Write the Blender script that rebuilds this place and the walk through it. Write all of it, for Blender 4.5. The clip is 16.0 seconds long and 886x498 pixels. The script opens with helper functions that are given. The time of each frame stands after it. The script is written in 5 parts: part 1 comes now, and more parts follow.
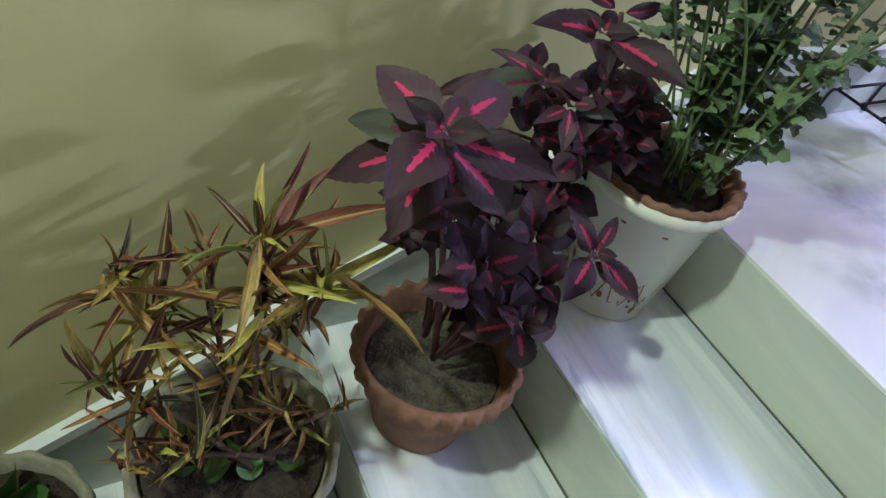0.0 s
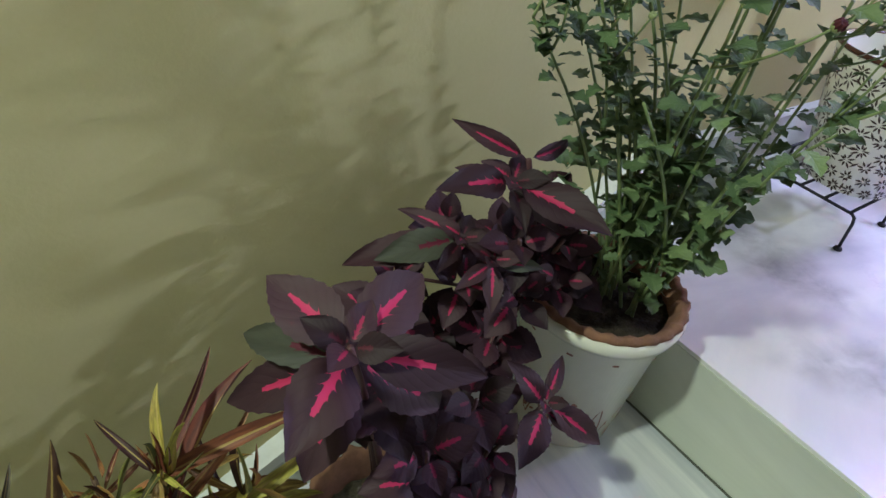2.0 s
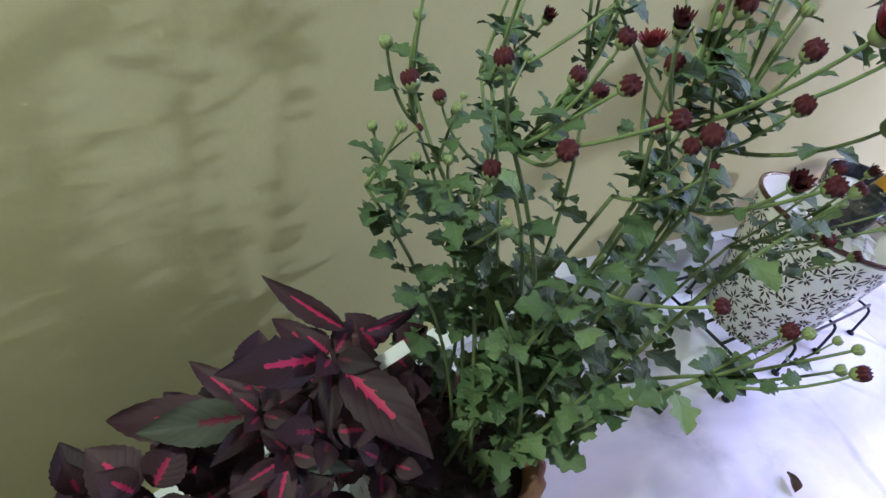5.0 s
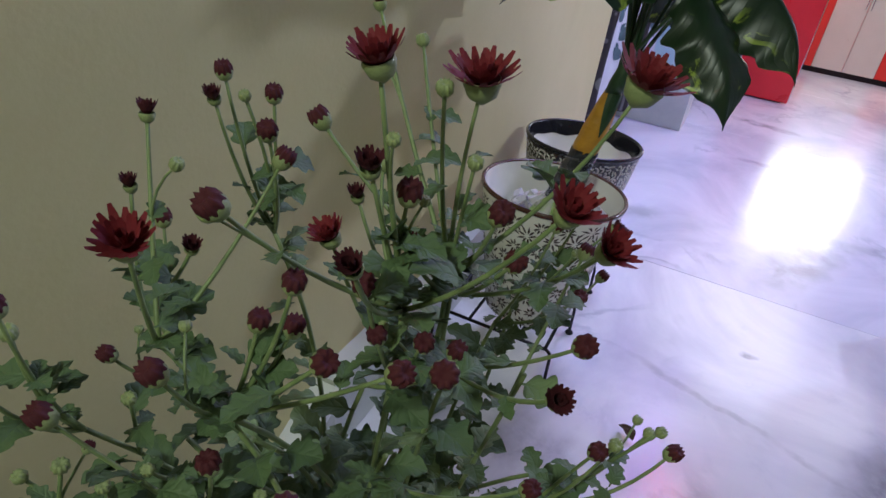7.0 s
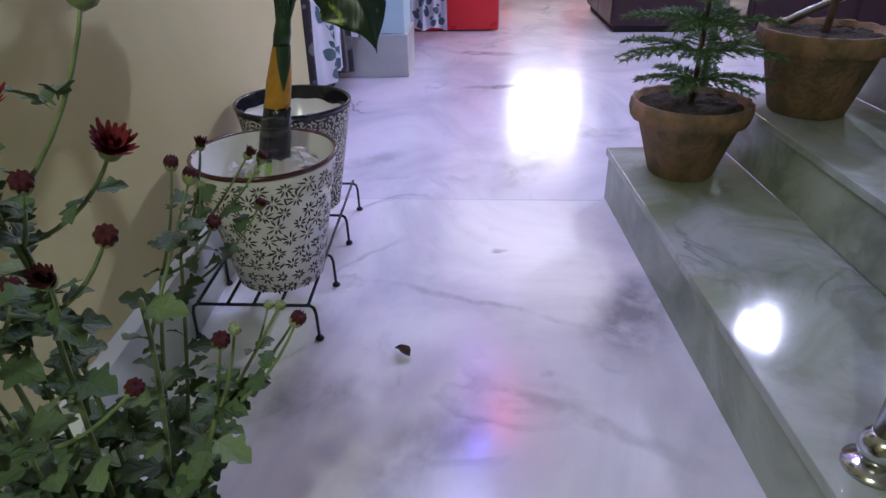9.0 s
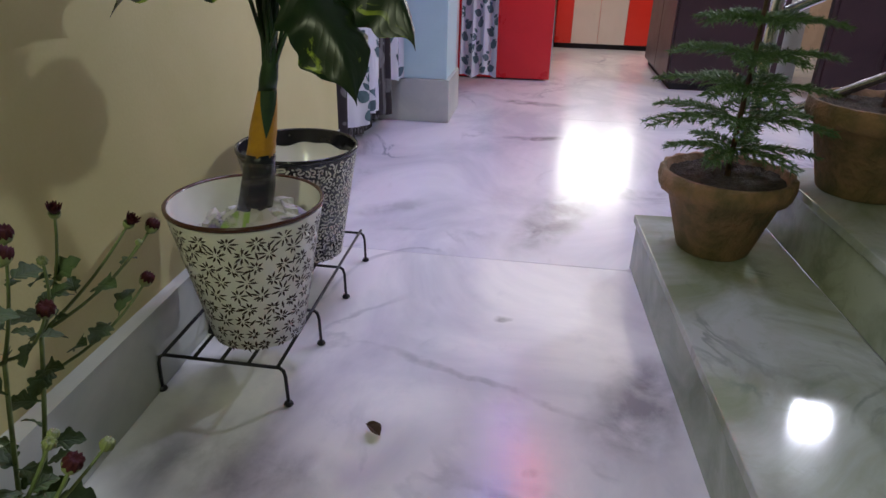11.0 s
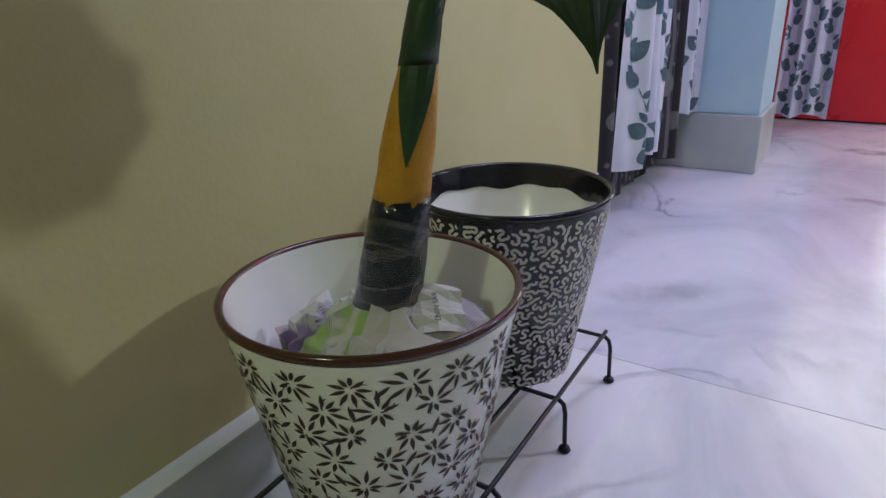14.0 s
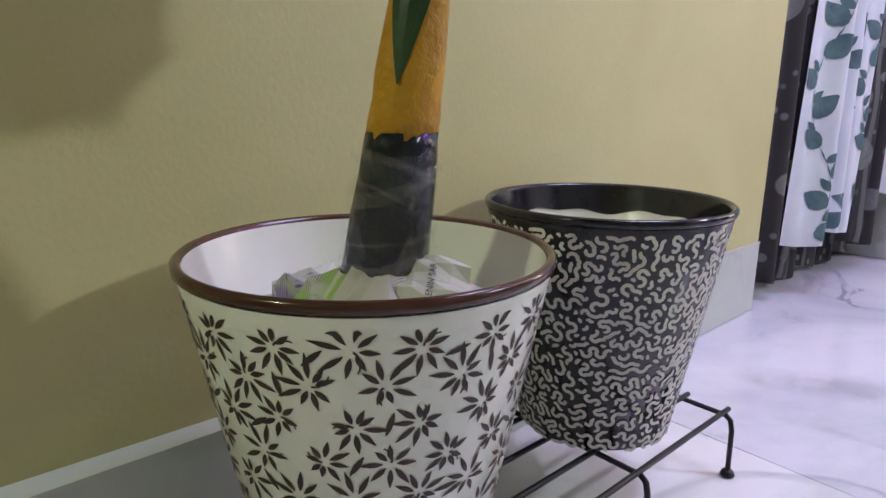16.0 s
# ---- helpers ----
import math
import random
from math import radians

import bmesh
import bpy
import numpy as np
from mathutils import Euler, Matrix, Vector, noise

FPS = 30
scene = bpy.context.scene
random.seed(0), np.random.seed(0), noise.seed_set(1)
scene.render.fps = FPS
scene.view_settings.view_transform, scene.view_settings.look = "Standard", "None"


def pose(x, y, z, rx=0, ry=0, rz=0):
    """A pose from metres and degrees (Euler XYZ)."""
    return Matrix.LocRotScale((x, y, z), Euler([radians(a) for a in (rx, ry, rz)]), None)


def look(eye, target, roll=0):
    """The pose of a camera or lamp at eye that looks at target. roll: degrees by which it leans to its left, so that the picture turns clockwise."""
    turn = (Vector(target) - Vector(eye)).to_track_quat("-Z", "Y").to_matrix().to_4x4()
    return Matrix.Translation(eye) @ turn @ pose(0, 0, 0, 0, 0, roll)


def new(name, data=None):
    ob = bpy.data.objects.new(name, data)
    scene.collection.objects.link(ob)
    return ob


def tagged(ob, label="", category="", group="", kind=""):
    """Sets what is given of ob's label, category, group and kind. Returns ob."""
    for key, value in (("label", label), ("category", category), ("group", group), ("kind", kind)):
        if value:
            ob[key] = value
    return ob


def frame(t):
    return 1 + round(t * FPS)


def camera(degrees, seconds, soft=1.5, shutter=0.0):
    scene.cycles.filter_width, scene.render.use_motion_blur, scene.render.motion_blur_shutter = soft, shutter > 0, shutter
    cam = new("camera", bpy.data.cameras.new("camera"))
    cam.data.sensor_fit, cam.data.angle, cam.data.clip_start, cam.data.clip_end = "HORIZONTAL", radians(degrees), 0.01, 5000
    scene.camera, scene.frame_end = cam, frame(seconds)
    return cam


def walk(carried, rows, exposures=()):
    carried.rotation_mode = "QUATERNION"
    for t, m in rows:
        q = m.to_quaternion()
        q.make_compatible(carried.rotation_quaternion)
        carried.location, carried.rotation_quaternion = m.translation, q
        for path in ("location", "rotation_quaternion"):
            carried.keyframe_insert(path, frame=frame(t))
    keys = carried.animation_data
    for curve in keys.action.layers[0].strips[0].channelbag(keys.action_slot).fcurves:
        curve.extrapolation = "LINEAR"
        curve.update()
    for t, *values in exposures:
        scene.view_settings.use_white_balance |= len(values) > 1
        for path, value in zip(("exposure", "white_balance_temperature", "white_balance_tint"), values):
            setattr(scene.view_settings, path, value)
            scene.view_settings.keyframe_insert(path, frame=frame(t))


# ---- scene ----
cam = camera(69.3, 16.0)
PATH = [
    (0, (0.176, -0.033, 0.753), (-1.002, 0.832, -0.612), 16.3),
    (0.5, (0.106, -0.035, 0.766), (-0.996, 0.99, -0.551), 13.2),
    (1, (0.086, -0.012, 0.78), (-0.994, 1.106, -0.478), 11.7),
    (1.5, (0.049, 0.041, 0.793), (-1.081, 1.151, -0.428), 11.1),
    (2, (0.04, 0.076, 0.82), (-1.189, 1.108, -0.373), 10.1),
    (2.5, (0.033, 0.093, 0.769), (-1.116, 1.02, -0.581), 16.5),
    (3, (0.025, 0.108, 0.745), (-1.131, 0.811, -0.728), 20.4),
    (3.5, (0.004, 0.129, 0.729), (-1.211, 0.68, -0.761), 19.1),
    (4, (-0.033, 0.184, 0.755), (-1.23, 0.991, -0.629), 21.5),
    (4.5, (-0.082, 0.259, 0.817), (-1.28, 1.321, -0.382), 21.4),
    (5, (-0.115, 0.32, 0.911), (-1.248, 1.516, -0.223), 23.1),
    (5.2, (-0.138, 0.343, 0.952), (-1.269, 1.54, -0.183), 23.2),
    (7.5, (-0.218, 0.467, 1.002), (-0.622, 2.189, 0.069), 4.4),
    (8, (-0.135, 0.448, 0.983), (-0.319, 2.209, 0.054), 2.2),
    (8.5, (-0.085, 0.439, 0.971), (-0.112, 2.193, 0.01), 2.0),
    (8.7, (-0.06, 0.435, 0.967), (-0.114, 2.18, -0.009), 0.0),
    (10.8, (0.127, 0.566, 0.996), (-0.146, 2.359, 0.152), 1.4),
    (11, (0.111, 0.604, 0.962), (-0.15, 2.391, 0.103), 1.3),
    (11.5, (0.029, 0.797, 1.0), (-0.342, 2.591, 0.197), 0.0),
    (12, (-0.063, 0.931, 1.147), (-0.507, 2.692, 0.309), 0.0),
    (12.5, (-0.098, 0.938, 1.225), (-0.639, 2.686, 0.417), 1.4),
    (13, (-0.092, 1.042, 1.12), (-0.744, 2.723, 0.254), 2.3),
    (13.5, (-0.064, 1.199, 0.962), (-0.983, 2.773, 0.138), -0.2),
    (14, (-0.078, 1.336, 0.741), (-1.102, 2.895, 0.02), -1.8),
    (14.5, (-0.03, 1.439, 0.626), (-1.064, 3.049, 0.042), -2.0),
    (15, (-0.009, 1.501, 0.583), (-1.138, 3.069, 0.068), -1.8),
    (15.5, (-0.022, 1.516, 0.573), (-1.405, 2.9, 0.16), -0.1),
    (16, (-0.032, 1.523, 0.58), (-1.502, 2.8, 0.121), 0.6),
]
walk(cam, [(t, look(eye, target, roll)) for t, eye, target, roll in PATH], [(0, 1.17, 5320, 10), (2, 0.98, 5570, 11), (3, 1.38, 5770, 10), (3.5, 1.62, 5870, 8), (4, 1.44, 5720, 7), (4.5, 1.22, 5470, 9), (5.2, 1.0, 5320, 11), (7.3, 0.1, 5550, 16), (8.7, 0.0, 5550, 17), (11, -0.2, 6420, 6), (12.5, -0.36, 6350, 4), (14, -0.12, 6150, -1), (14.5, -0.1, 6150, -2), (15, 0.03, 6150, -2), (16, 0.44, 6480, 1)])

# ---- world and lights ----
world = bpy.data.worlds.new("night")
world.use_nodes = True
world.node_tree.nodes["Background"].inputs[0].default_value = (0.10, 0.11, 0.16, 1)
world.node_tree.nodes["Background"].inputs[1].default_value = 0.3
scene.world = world


def area_lamp(name, eye, target, w, h, watts, colour):
    data = bpy.data.lights.new(name, "AREA")
    data.shape, data.size, data.size_y = "RECTANGLE", w, h
    data.energy, data.color = watts, colour
    ob = new(name, data)
    ob.matrix_world = look(eye, target)
    return ob


area_lamp("hall_tube_light", (2.3, 4.8, 2.55), (0.6, 2.6, 0), 0.20, 0.14, 52, (0.82, 0.82, 1.0))
area_lamp("passage_light", (-0.25, 3.0, 2.6), (-0.15, 2.4, 0), 0.8, 0.8, 31, (0.62, 0.58, 1.0))
area_lamp("porch_light", (-0.42, -0.95, 2.15), (-0.25, 0.9, -0.2), 0.13, 0.13, 20.5, (0.96, 1.0, 0.70))
# broad unseen fill panel added to brighten the kitchen, not a known fitting
area_lamp("kitchen_fill_light", (0.75, 6.9, 2.7), (0.75, 6.9, 0), 2.4, 2.4, 60, (1.0, 0.90, 0.78))

# ---- materials ----


def srgb(r, g, b):
    return tuple((c / 12.92 if c <= 0.04045 else ((c + 0.055) / 1.055) ** 2.4) for c in (r / 255, g / 255, b / 255)) + (1,)


def base(name, colour, rough=0.6, metal=0.0):
    m = bpy.data.materials.new(name)
    m.use_nodes = True
    p = m.node_tree.nodes["Principled BSDF"]
    p.inputs["Base Color"].default_value = (*colour[:3], 1)
    p.inputs["Roughness"].default_value = rough
    p.inputs["Metallic"].default_value = metal
    return m, m.node_tree.nodes, m.node_tree.links, p


def texco(n, l, scale=(1, 1, 1)):
    tc = n.new("ShaderNodeTexCoord")
    mp = n.new("ShaderNodeMapping")
    mp.inputs["Scale"].default_value = scale
    l.new(tc.outputs["Object"], mp.inputs["Vector"])
    return mp.outputs["Vector"]


def noise_tex(n, l, vec, scale, detail=4, rough=0.55, distort=0.0):
    t = n.new("ShaderNodeTexNoise")
    t.inputs["Scale"].default_value, t.inputs["Detail"].default_value = scale, detail
    t.inputs["Roughness"].default_value, t.inputs["Distortion"].default_value = rough, distort
    l.new(vec, t.inputs["Vector"])
    return t.outputs["Fac"]


def ramp(n, l, fac, stops):
    r = n.new("ShaderNodeValToRGB")
    e = r.color_ramp.elements
    while len(e) < len(stops):
        e.new(0.5)
    for el, (pos, col) in zip(e, stops):
        el.position, el.color = pos, (*col[:3], 1) if not isinstance(col, float) else (col, col, col, 1)
    l.new(fac, r.inputs["Fac"])
    return r.outputs["Color"]


def mix(n, l, fac, a, b, mode="MIX"):
    m = n.new("ShaderNodeMix")
    m.data_type, m.blend_type = "RGBA", mode
    for sock, v in ((m.inputs[0], fac), (m.inputs[6], a), (m.inputs[7], b)):
        if isinstance(v, float):
            sock.default_value = v
        elif isinstance(v, tuple):
            sock.default_value = (*v[:3], 1)
        else:
            l.new(v, sock)
    return m.outputs[2]


def bump(n, l, p, height, strength=0.2, dist=0.01):
    b = n.new("ShaderNodeBump")
    b.inputs["Strength"].default_value, b.inputs["Distance"].default_value = strength, dist
    l.new(height, b.inputs["Height"])
    l.new(b.outputs["Normal"], p.inputs["Normal"])


def worn(name, dark, light, rough=0.7, scale=8.0, fine=60.0, bumps=0.25, metal=0.0, dist=0.004):
    """Two colours mottled at two scales, with fine relief."""
    m, n, l, p = base(name, light, rough, metal)
    v = texco(n, l)
    a = noise_tex(n, l, v, scale, 6, 0.6, 0.4)
    f = noise_tex(n, l, v, fine, 4)
    c = ramp(n, l, a, [(0.32, dark), (0.68, light)])
    c = mix(n, l, 0.35, c, mix(n, l, f, dark, light))
    l.new(c, p.inputs["Base Color"])
    r = n.new("ShaderNodeMapRange")
    r.inputs["To Min"].default_value, r.inputs["To Max"].default_value = max(0.03, rough - 0.1), min(1, rough + 0.12)
    l.new(a, r.inputs["Value"])
    l.new(r.outputs["Result"], p.inputs["Roughness"])
    bump(n, l, p, f, bumps, dist)
    return m


def marble(name, white, cloud, vein, rough, veins=0.75, stains=(), grain=(1.0, 0.75, 1.0), clouds=(0.34, 0.60)):
    """stains: x, y, turn, half length, half width, strength of each blotch."""
    m, n, l, p = base(name, white, rough)
    v = texco(n, l, grain)
    a = noise_tex(n, l, v, 1.7, 8, 0.6, 0.9)
    b = noise_tex(n, l, v, 2.3, 7, 0.55, 0.7)
    d = noise_tex(n, l, v, 5.5, 7, 0.6, 1.2)
    c = ramp(n, l, a, [(clouds[0], cloud), (clouds[1], white), (0.9, white)])
    line = ramp(n, l, b, [(0.47, 0.0), (0.495, 1.0), (0.505, 1.0), (0.54, 0.0)])
    keep = ramp(n, l, noise_tex(n, l, v, 1.1, 5, 0.6, 0.8), [(0.52, 0.0), (0.68, veins)])
    both = mix(n, l, 1.0, line, keep, "MULTIPLY")
    c = mix(n, l, both, c, vein)
    spots = ramp(n, l, noise_tex(n, l, v, 9.0, 6, 0.7, 0.5), [(0.60, 0.0), (0.80, 0.6)])
    c = mix(n, l, spots, c, cloud)
    if stains:
        tc = n.new("ShaderNodeTexCoord")
        warp = n.new("ShaderNodeTexNoise")
        warp.inputs["Scale"].default_value, warp.inputs["Detail"].default_value = 7.0, 4
        l.new(tc.outputs["Object"], warp.inputs["Vector"])
        bent_co = n.new("ShaderNodeVectorMath")
        bent_co.operation = "MULTIPLY_ADD"
        l.new(warp.outputs["Color"], bent_co.inputs[0])
        bent_co.inputs[1].default_value = (0.10, 0.10, 0.0)
        l.new(tc.outputs["Object"], bent_co.inputs[2])
        blot = ramp(n, l, noise_tex(n, l, v, 9.0, 5, 0.6, 0.3), [(0.36, 0.15), (0.60, 1.0)])
    for x, y, turn, long_, wide, much in stains:
        mp = n.new("ShaderNodeMapping")
        mp.vector_type = "TEXTURE"
        mp.inputs["Location"].default_value = (x + 0.05, y + 0.05, 0)
        mp.inputs["Rotation"].default_value = (0, 0, turn)
        mp.inputs["Scale"].default_value = (long_, wide, 1)
        l.new(bent_co.outputs[0], mp.inputs["Vector"])
        g = n.new("ShaderNodeTexGradient")
        g.gradient_type = "SPHERICAL"
        l.new(mp.outputs["Vector"], g.inputs["Vector"])
        soft = ramp(n, l, g.outputs["Fac"], [(0.0, 0.0), (0.6, much)])
        c = mix(n, l, mix(n, l, 1.0, blot, soft, "MULTIPLY"), c, (0.19, 0.19, 0.20))
    l.new(c, p.inputs["Base Color"])
    r = n.new("ShaderNodeMapRange")
    r.inputs["To Min"].default_value, r.inputs["To Max"].default_value = rough * 0.75, rough * 1.5
    l.new(d, r.inputs["Value"])
    l.new(r.outputs["Result"], p.inputs["Roughness"])
    bump(n, l, p, noise_tex(n, l, v, 3.0, 2), 0.03, 0.02)
    return m


M = {}
M["floor"] = marble("polished_marble", (0.80, 0.80, 0.79), (0.56, 0.57, 0.60), (0.26, 0.29, 0.32), 0.17, stains=((0.41, 1.86, 1.15, 0.30, 0.13, 0.75), (-0.47, 1.50, 0.1, 0.30, 0.13, 0.6), (-0.12, 1.36, 0.9, 0.28, 0.10, 0.45), (0.0, 1.89, -0.35, 0.34, 0.016, 0.4), (0.063, 2.17, 0.3, 0.035, 0.022, 0.8), (0.16, 1.60, 0.5, 0.03, 0.016, 0.9), (0.22, 1.45, -0.5, 0.30, 0.03, 0.4)))
# bluer, darker ground carries the light deeper in the hall; stains are real
M["floor_far"] = marble("far_marble_light_tint", (0.70, 0.70, 0.74), (0.50, 0.51, 0.57), (0.24, 0.26, 0.30), 0.17, stains=((0.21, 2.98, 1.24, 0.46, 0.13, 0.75), (0.11, 4.12, 0.2, 0.22, 0.05, 0.9), (0.03, 5.0, -0.2, 0.3, 0.08, 0.7), (-0.45, 2.95, 0.6, 0.2, 0.08, 0.4), (0.55, 3.3, 0.3, 0.4, 0.08, 0.35)))
M["tread"] = marble("streaked_marble", (0.80, 0.81, 0.80), (0.50, 0.53, 0.57), (0.24, 0.30, 0.34), 0.21, 0.9, grain=(0.45, 3.0, 1.0))
M["riser"] = marble("grey_green_marble", (0.60, 0.64, 0.56), (0.43, 0.47, 0.40), (0.26, 0.33, 0.29), 0.17, 0.3, grain=(0.5, 1.0, 1.6))
M["stair"] = marble("stair_marble", (0.42, 0.46, 0.40), (0.22, 0.26, 0.15), (0.12, 0.16, 0.13), 0.075, 0.5, grain=(1.8, 1.6, 1.0), clouds=(0.33, 0.60))
M["stair_riser"] = marble("stair_riser_marble", (0.37, 0.42, 0.32), (0.17, 0.21, 0.13), (0.12, 0.15, 0.11), 0.2, 0.4, grain=(1.5, 1.5, 1.5))
M["skirt"] = marble("skirting_marble", (0.60, 0.62, 0.55), (0.42, 0.46, 0.42), (0.25, 0.28, 0.28), 0.28, 0.4)
M["grout"] = worn("dark_grout", (0.05, 0.055, 0.045), (0.12, 0.125, 0.10), 0.8, 20, 120, 0.2)
M["wall"] = worn("cream_wall_paint", (0.48, 0.445, 0.19), (0.575, 0.535, 0.262), 0.62, 2.2, 130, 0.10)
def plaster(m):
    """Broad trowel waves on top of the fine grain."""
    n, l = m.node_tree.nodes, m.node_tree.links
    p = n["Principled BSDF"]
    first = p.inputs["Normal"].links[0].from_node
    b = n.new("ShaderNodeBump")
    b.inputs["Strength"].default_value, b.inputs["Distance"].default_value = 0.22, 0.004
    l.new(noise_tex(n, l, texco(n, l, (1, 0.5, 1.3)), 11.0, 3, 0.5, 0.3), b.inputs["Height"])
    l.new(first.outputs["Normal"], b.inputs["Normal"])
    l.new(b.outputs["Normal"], p.inputs["Normal"])


plaster(M["wall"])
M["white_wall"] = worn("white_wall_paint", (0.70, 0.70, 0.70), (0.80, 0.80, 0.79), 0.6, 2.0, 120, 0.08)
M["plain_wall"] = worn("plain_wall_paint", (0.40, 0.40, 0.38), (0.50, 0.50, 0.47), 0.7, 2.0, 120, 0.08)
M["blue_paint"] = worn("pale_blue_paint", (0.46, 0.66, 0.70), (0.56, 0.76, 0.79), 0.45, 3.0, 90, 0.08)
M["ceiling"] = worn("ceiling_paint", (0.50, 0.50, 0.48), (0.60, 0.60, 0.58), 0.8, 2.0, 120, 0.08)
M["band"] = worn("white_edging", (0.62, 0.64, 0.62), (0.80, 0.82, 0.80), 0.35, 9, 80, 0.1)
M["terracotta"] = worn("terracotta", (0.11, 0.055, 0.032), (0.31, 0.155, 0.092), 0.85, 14, 120, 0.5)
M["old_clay"] = worn("mossy_clay", (0.075, 0.08, 0.03), (0.36, 0.20, 0.11), 0.9, 13, 60, 0.9, dist=0.008)
M["old_cement"] = worn("weathered_cement", (0.13, 0.12, 0.08), (0.34, 0.31, 0.22), 0.9, 16, 110, 0.7)
M["soil"] = worn("soil", (0.018, 0.012, 0.008), (0.085, 0.062, 0.035), 0.95, 40, 160, 1.0, dist=0.02)
M["dry_soil"] = worn("dry_soil", (0.045, 0.038, 0.02), (0.17, 0.145, 0.085), 0.95, 55, 160, 1.0, dist=0.02)
M["white_glaze"] = worn("cream_glaze", (0.70, 0.70, 0.60), (0.80, 0.80, 0.71), 0.22, 5, 60, 0.03)
M["rim_brown"] = worn("brown_glaze", (0.045, 0.018, 0.012), (0.09, 0.035, 0.022), 0.16, 12, 70, 0.05)
M["black_glaze"] = worn("black_glaze", (0.008, 0.008, 0.010), (0.02, 0.02, 0.023), 0.13, 10, 60, 0.05)
M["print_dark"] = worn("dark_print", (0.020, 0.010, 0.006), (0.055, 0.030, 0.020), 0.55, 20, 90, 0.0)
M["vine"] = worn("brown_print", (0.10, 0.03, 0.015), (0.30, 0.11, 0.05), 0.4, 20, 90, 0.05)
M["print_light"] = worn("pale_print", (0.52, 0.50, 0.43), (0.70, 0.68, 0.60), 0.5, 20, 90, 0.0)
M["iron"] = worn("black_iron", (0.008, 0.008, 0.010), (0.03, 0.03, 0.034), 0.42, 30, 160, 0.3, 0.4)
M["steel"] = worn("steel", (0.55, 0.56, 0.58), (0.70, 0.71, 0.73), 0.16, 12, 120, 0.05, 1.0)
M["red"] = worn("red_laminate", (0.55, 0.012, 0.02), (0.66, 0.02, 0.03), 0.28, 3, 60, 0.03)
M["bright_red"] = worn("bright_red_laminate", (0.72, 0.035, 0.02), (0.80, 0.05, 0.03), 0.3, 3, 60, 0.03)
M["ivory"] = worn("ivory_laminate", (0.66, 0.63, 0.53), (0.74, 0.71, 0.61), 0.3, 3, 60, 0.03)
M["granite"] = worn("black_granite", (0.006, 0.006, 0.007), (0.03, 0.03, 0.032), 0.15, 60, 200, 0.03)
M["maroon"] = worn("dark_maroon_wood", (0.022, 0.010, 0.014), (0.050, 0.022, 0.028), 0.35, 5, 70, 0.08)
# near-black plinths and door frame; also paints the shade inside the doorway
M["dark"] = worn("dark_trim_and_doorway_shade", (0.010, 0.010, 0.012), (0.022, 0.020, 0.022), 0.8, 5, 60, 0.1)
M["tile"] = worn("peach_tile", (0.62, 0.44, 0.34), (0.72, 0.54, 0.43), 0.25, 3, 60, 0.03)


def cloth(name, ground, leaf, scale):
    """Printed cloth: vines of rounded leaves."""
    m, n, l, p = base(name, ground, 0.85)
    tc = n.new("ShaderNodeTexCoord")
    mp = n.new("ShaderNodeMapping")
    mp.inputs["Scale"].default_value = (scale, scale * 0.8, 1)
    l.new(tc.outputs["UV"], mp.inputs["Vector"])
    v = n.new("ShaderNodeTexVoronoi")
    v.feature = "F1"
    v.inputs["Scale"].default_value, v.inputs["Randomness"].default_value = 1.0, 0.75
    l.new(mp.outputs["Vector"], v.inputs["Vector"])
    spot = ramp(n, l, v.outputs["Distance"], [(0.36, 1.0), (0.385, 0.0)])
    small = n.new("ShaderNodeTexVoronoi")
    small.inputs["Scale"].default_value = 2.3
    l.new(mp.outputs["Vector"], small.inputs["Vector"])
    sp2 = ramp(n, l, small.outputs["Distance"], [(0.20, 0.8), (0.26, 0.0)])
    w = n.new("ShaderNodeTexWave")
    w.inputs["Scale"].default_value, w.inputs["Distortion"].default_value = 0.32, 3.0
    l.new(mp.outputs["Vector"], w.inputs["Vector"])
    vine = ramp(n, l, w.outputs["Fac"], [(0.93, 0.0), (0.97, 0.8)])
    c = mix(n, l, sp2, ground, tuple(x * 0.7 + 0.08 for x in leaf[:3]))
    c = mix(n, l, vine, c, leaf)
    tone = mix(n, l, noise_tex(n, l, mp.outputs["Vector"], 6.0, 3), tuple(x * 0.6 for x in leaf[:3]), tuple(min(1, x * 1.5) for x in leaf[:3]))
    c = mix(n, l, spot, c, tone)
    l.new(c, p.inputs["Base Color"])
    weave = noise_tex(n, l, texco(n, l), 350, 2)
    bump(n, l, p, weave, 0.15, 0.002)
    return m


M["cloth_white"] = worn("white_cloth", (0.60, 0.62, 0.66), (0.72, 0.74, 0.78), 0.85, 8, 300, 0.2)
M["leaf_print"] = worn("grey_green_print", (0.045, 0.085, 0.10), (0.13, 0.20, 0.21), 0.85, 14, 200, 0.1)
M["cloth_dark"] = cloth("printed_dark_cloth", (0.035, 0.03, 0.03), (0.16, 0.16, 0.15), 9.0)

# ---- building helpers ----


def mesh_of(bm, name, material, smooth=False):
    me = bpy.data.meshes.new(name)
    bm.normal_update()
    bm.to_mesh(me)
    bm.free()
    for m in material if isinstance(material, (list, tuple)) else [material]:
        me.materials.append(m)
    if smooth:
        for f in me.polygons:
            f.use_smooth = True
    return me


def part(name, bm, material, parent=None, label="", smooth=False):
    ob = new(name, mesh_of(bm, name, material, smooth))
    if parent is not None:
        ob.parent = parent
    if label:
        ob["label"] = label
    return ob


def thing(name, at, label, category, group=""):
    ob = new(name)
    ob.empty_display_size = 0.05
    ob.location = at
    return tagged(ob, label, category, group)


def setting(ob, label, category):
    return tagged(ob, label, category, kind="structure")


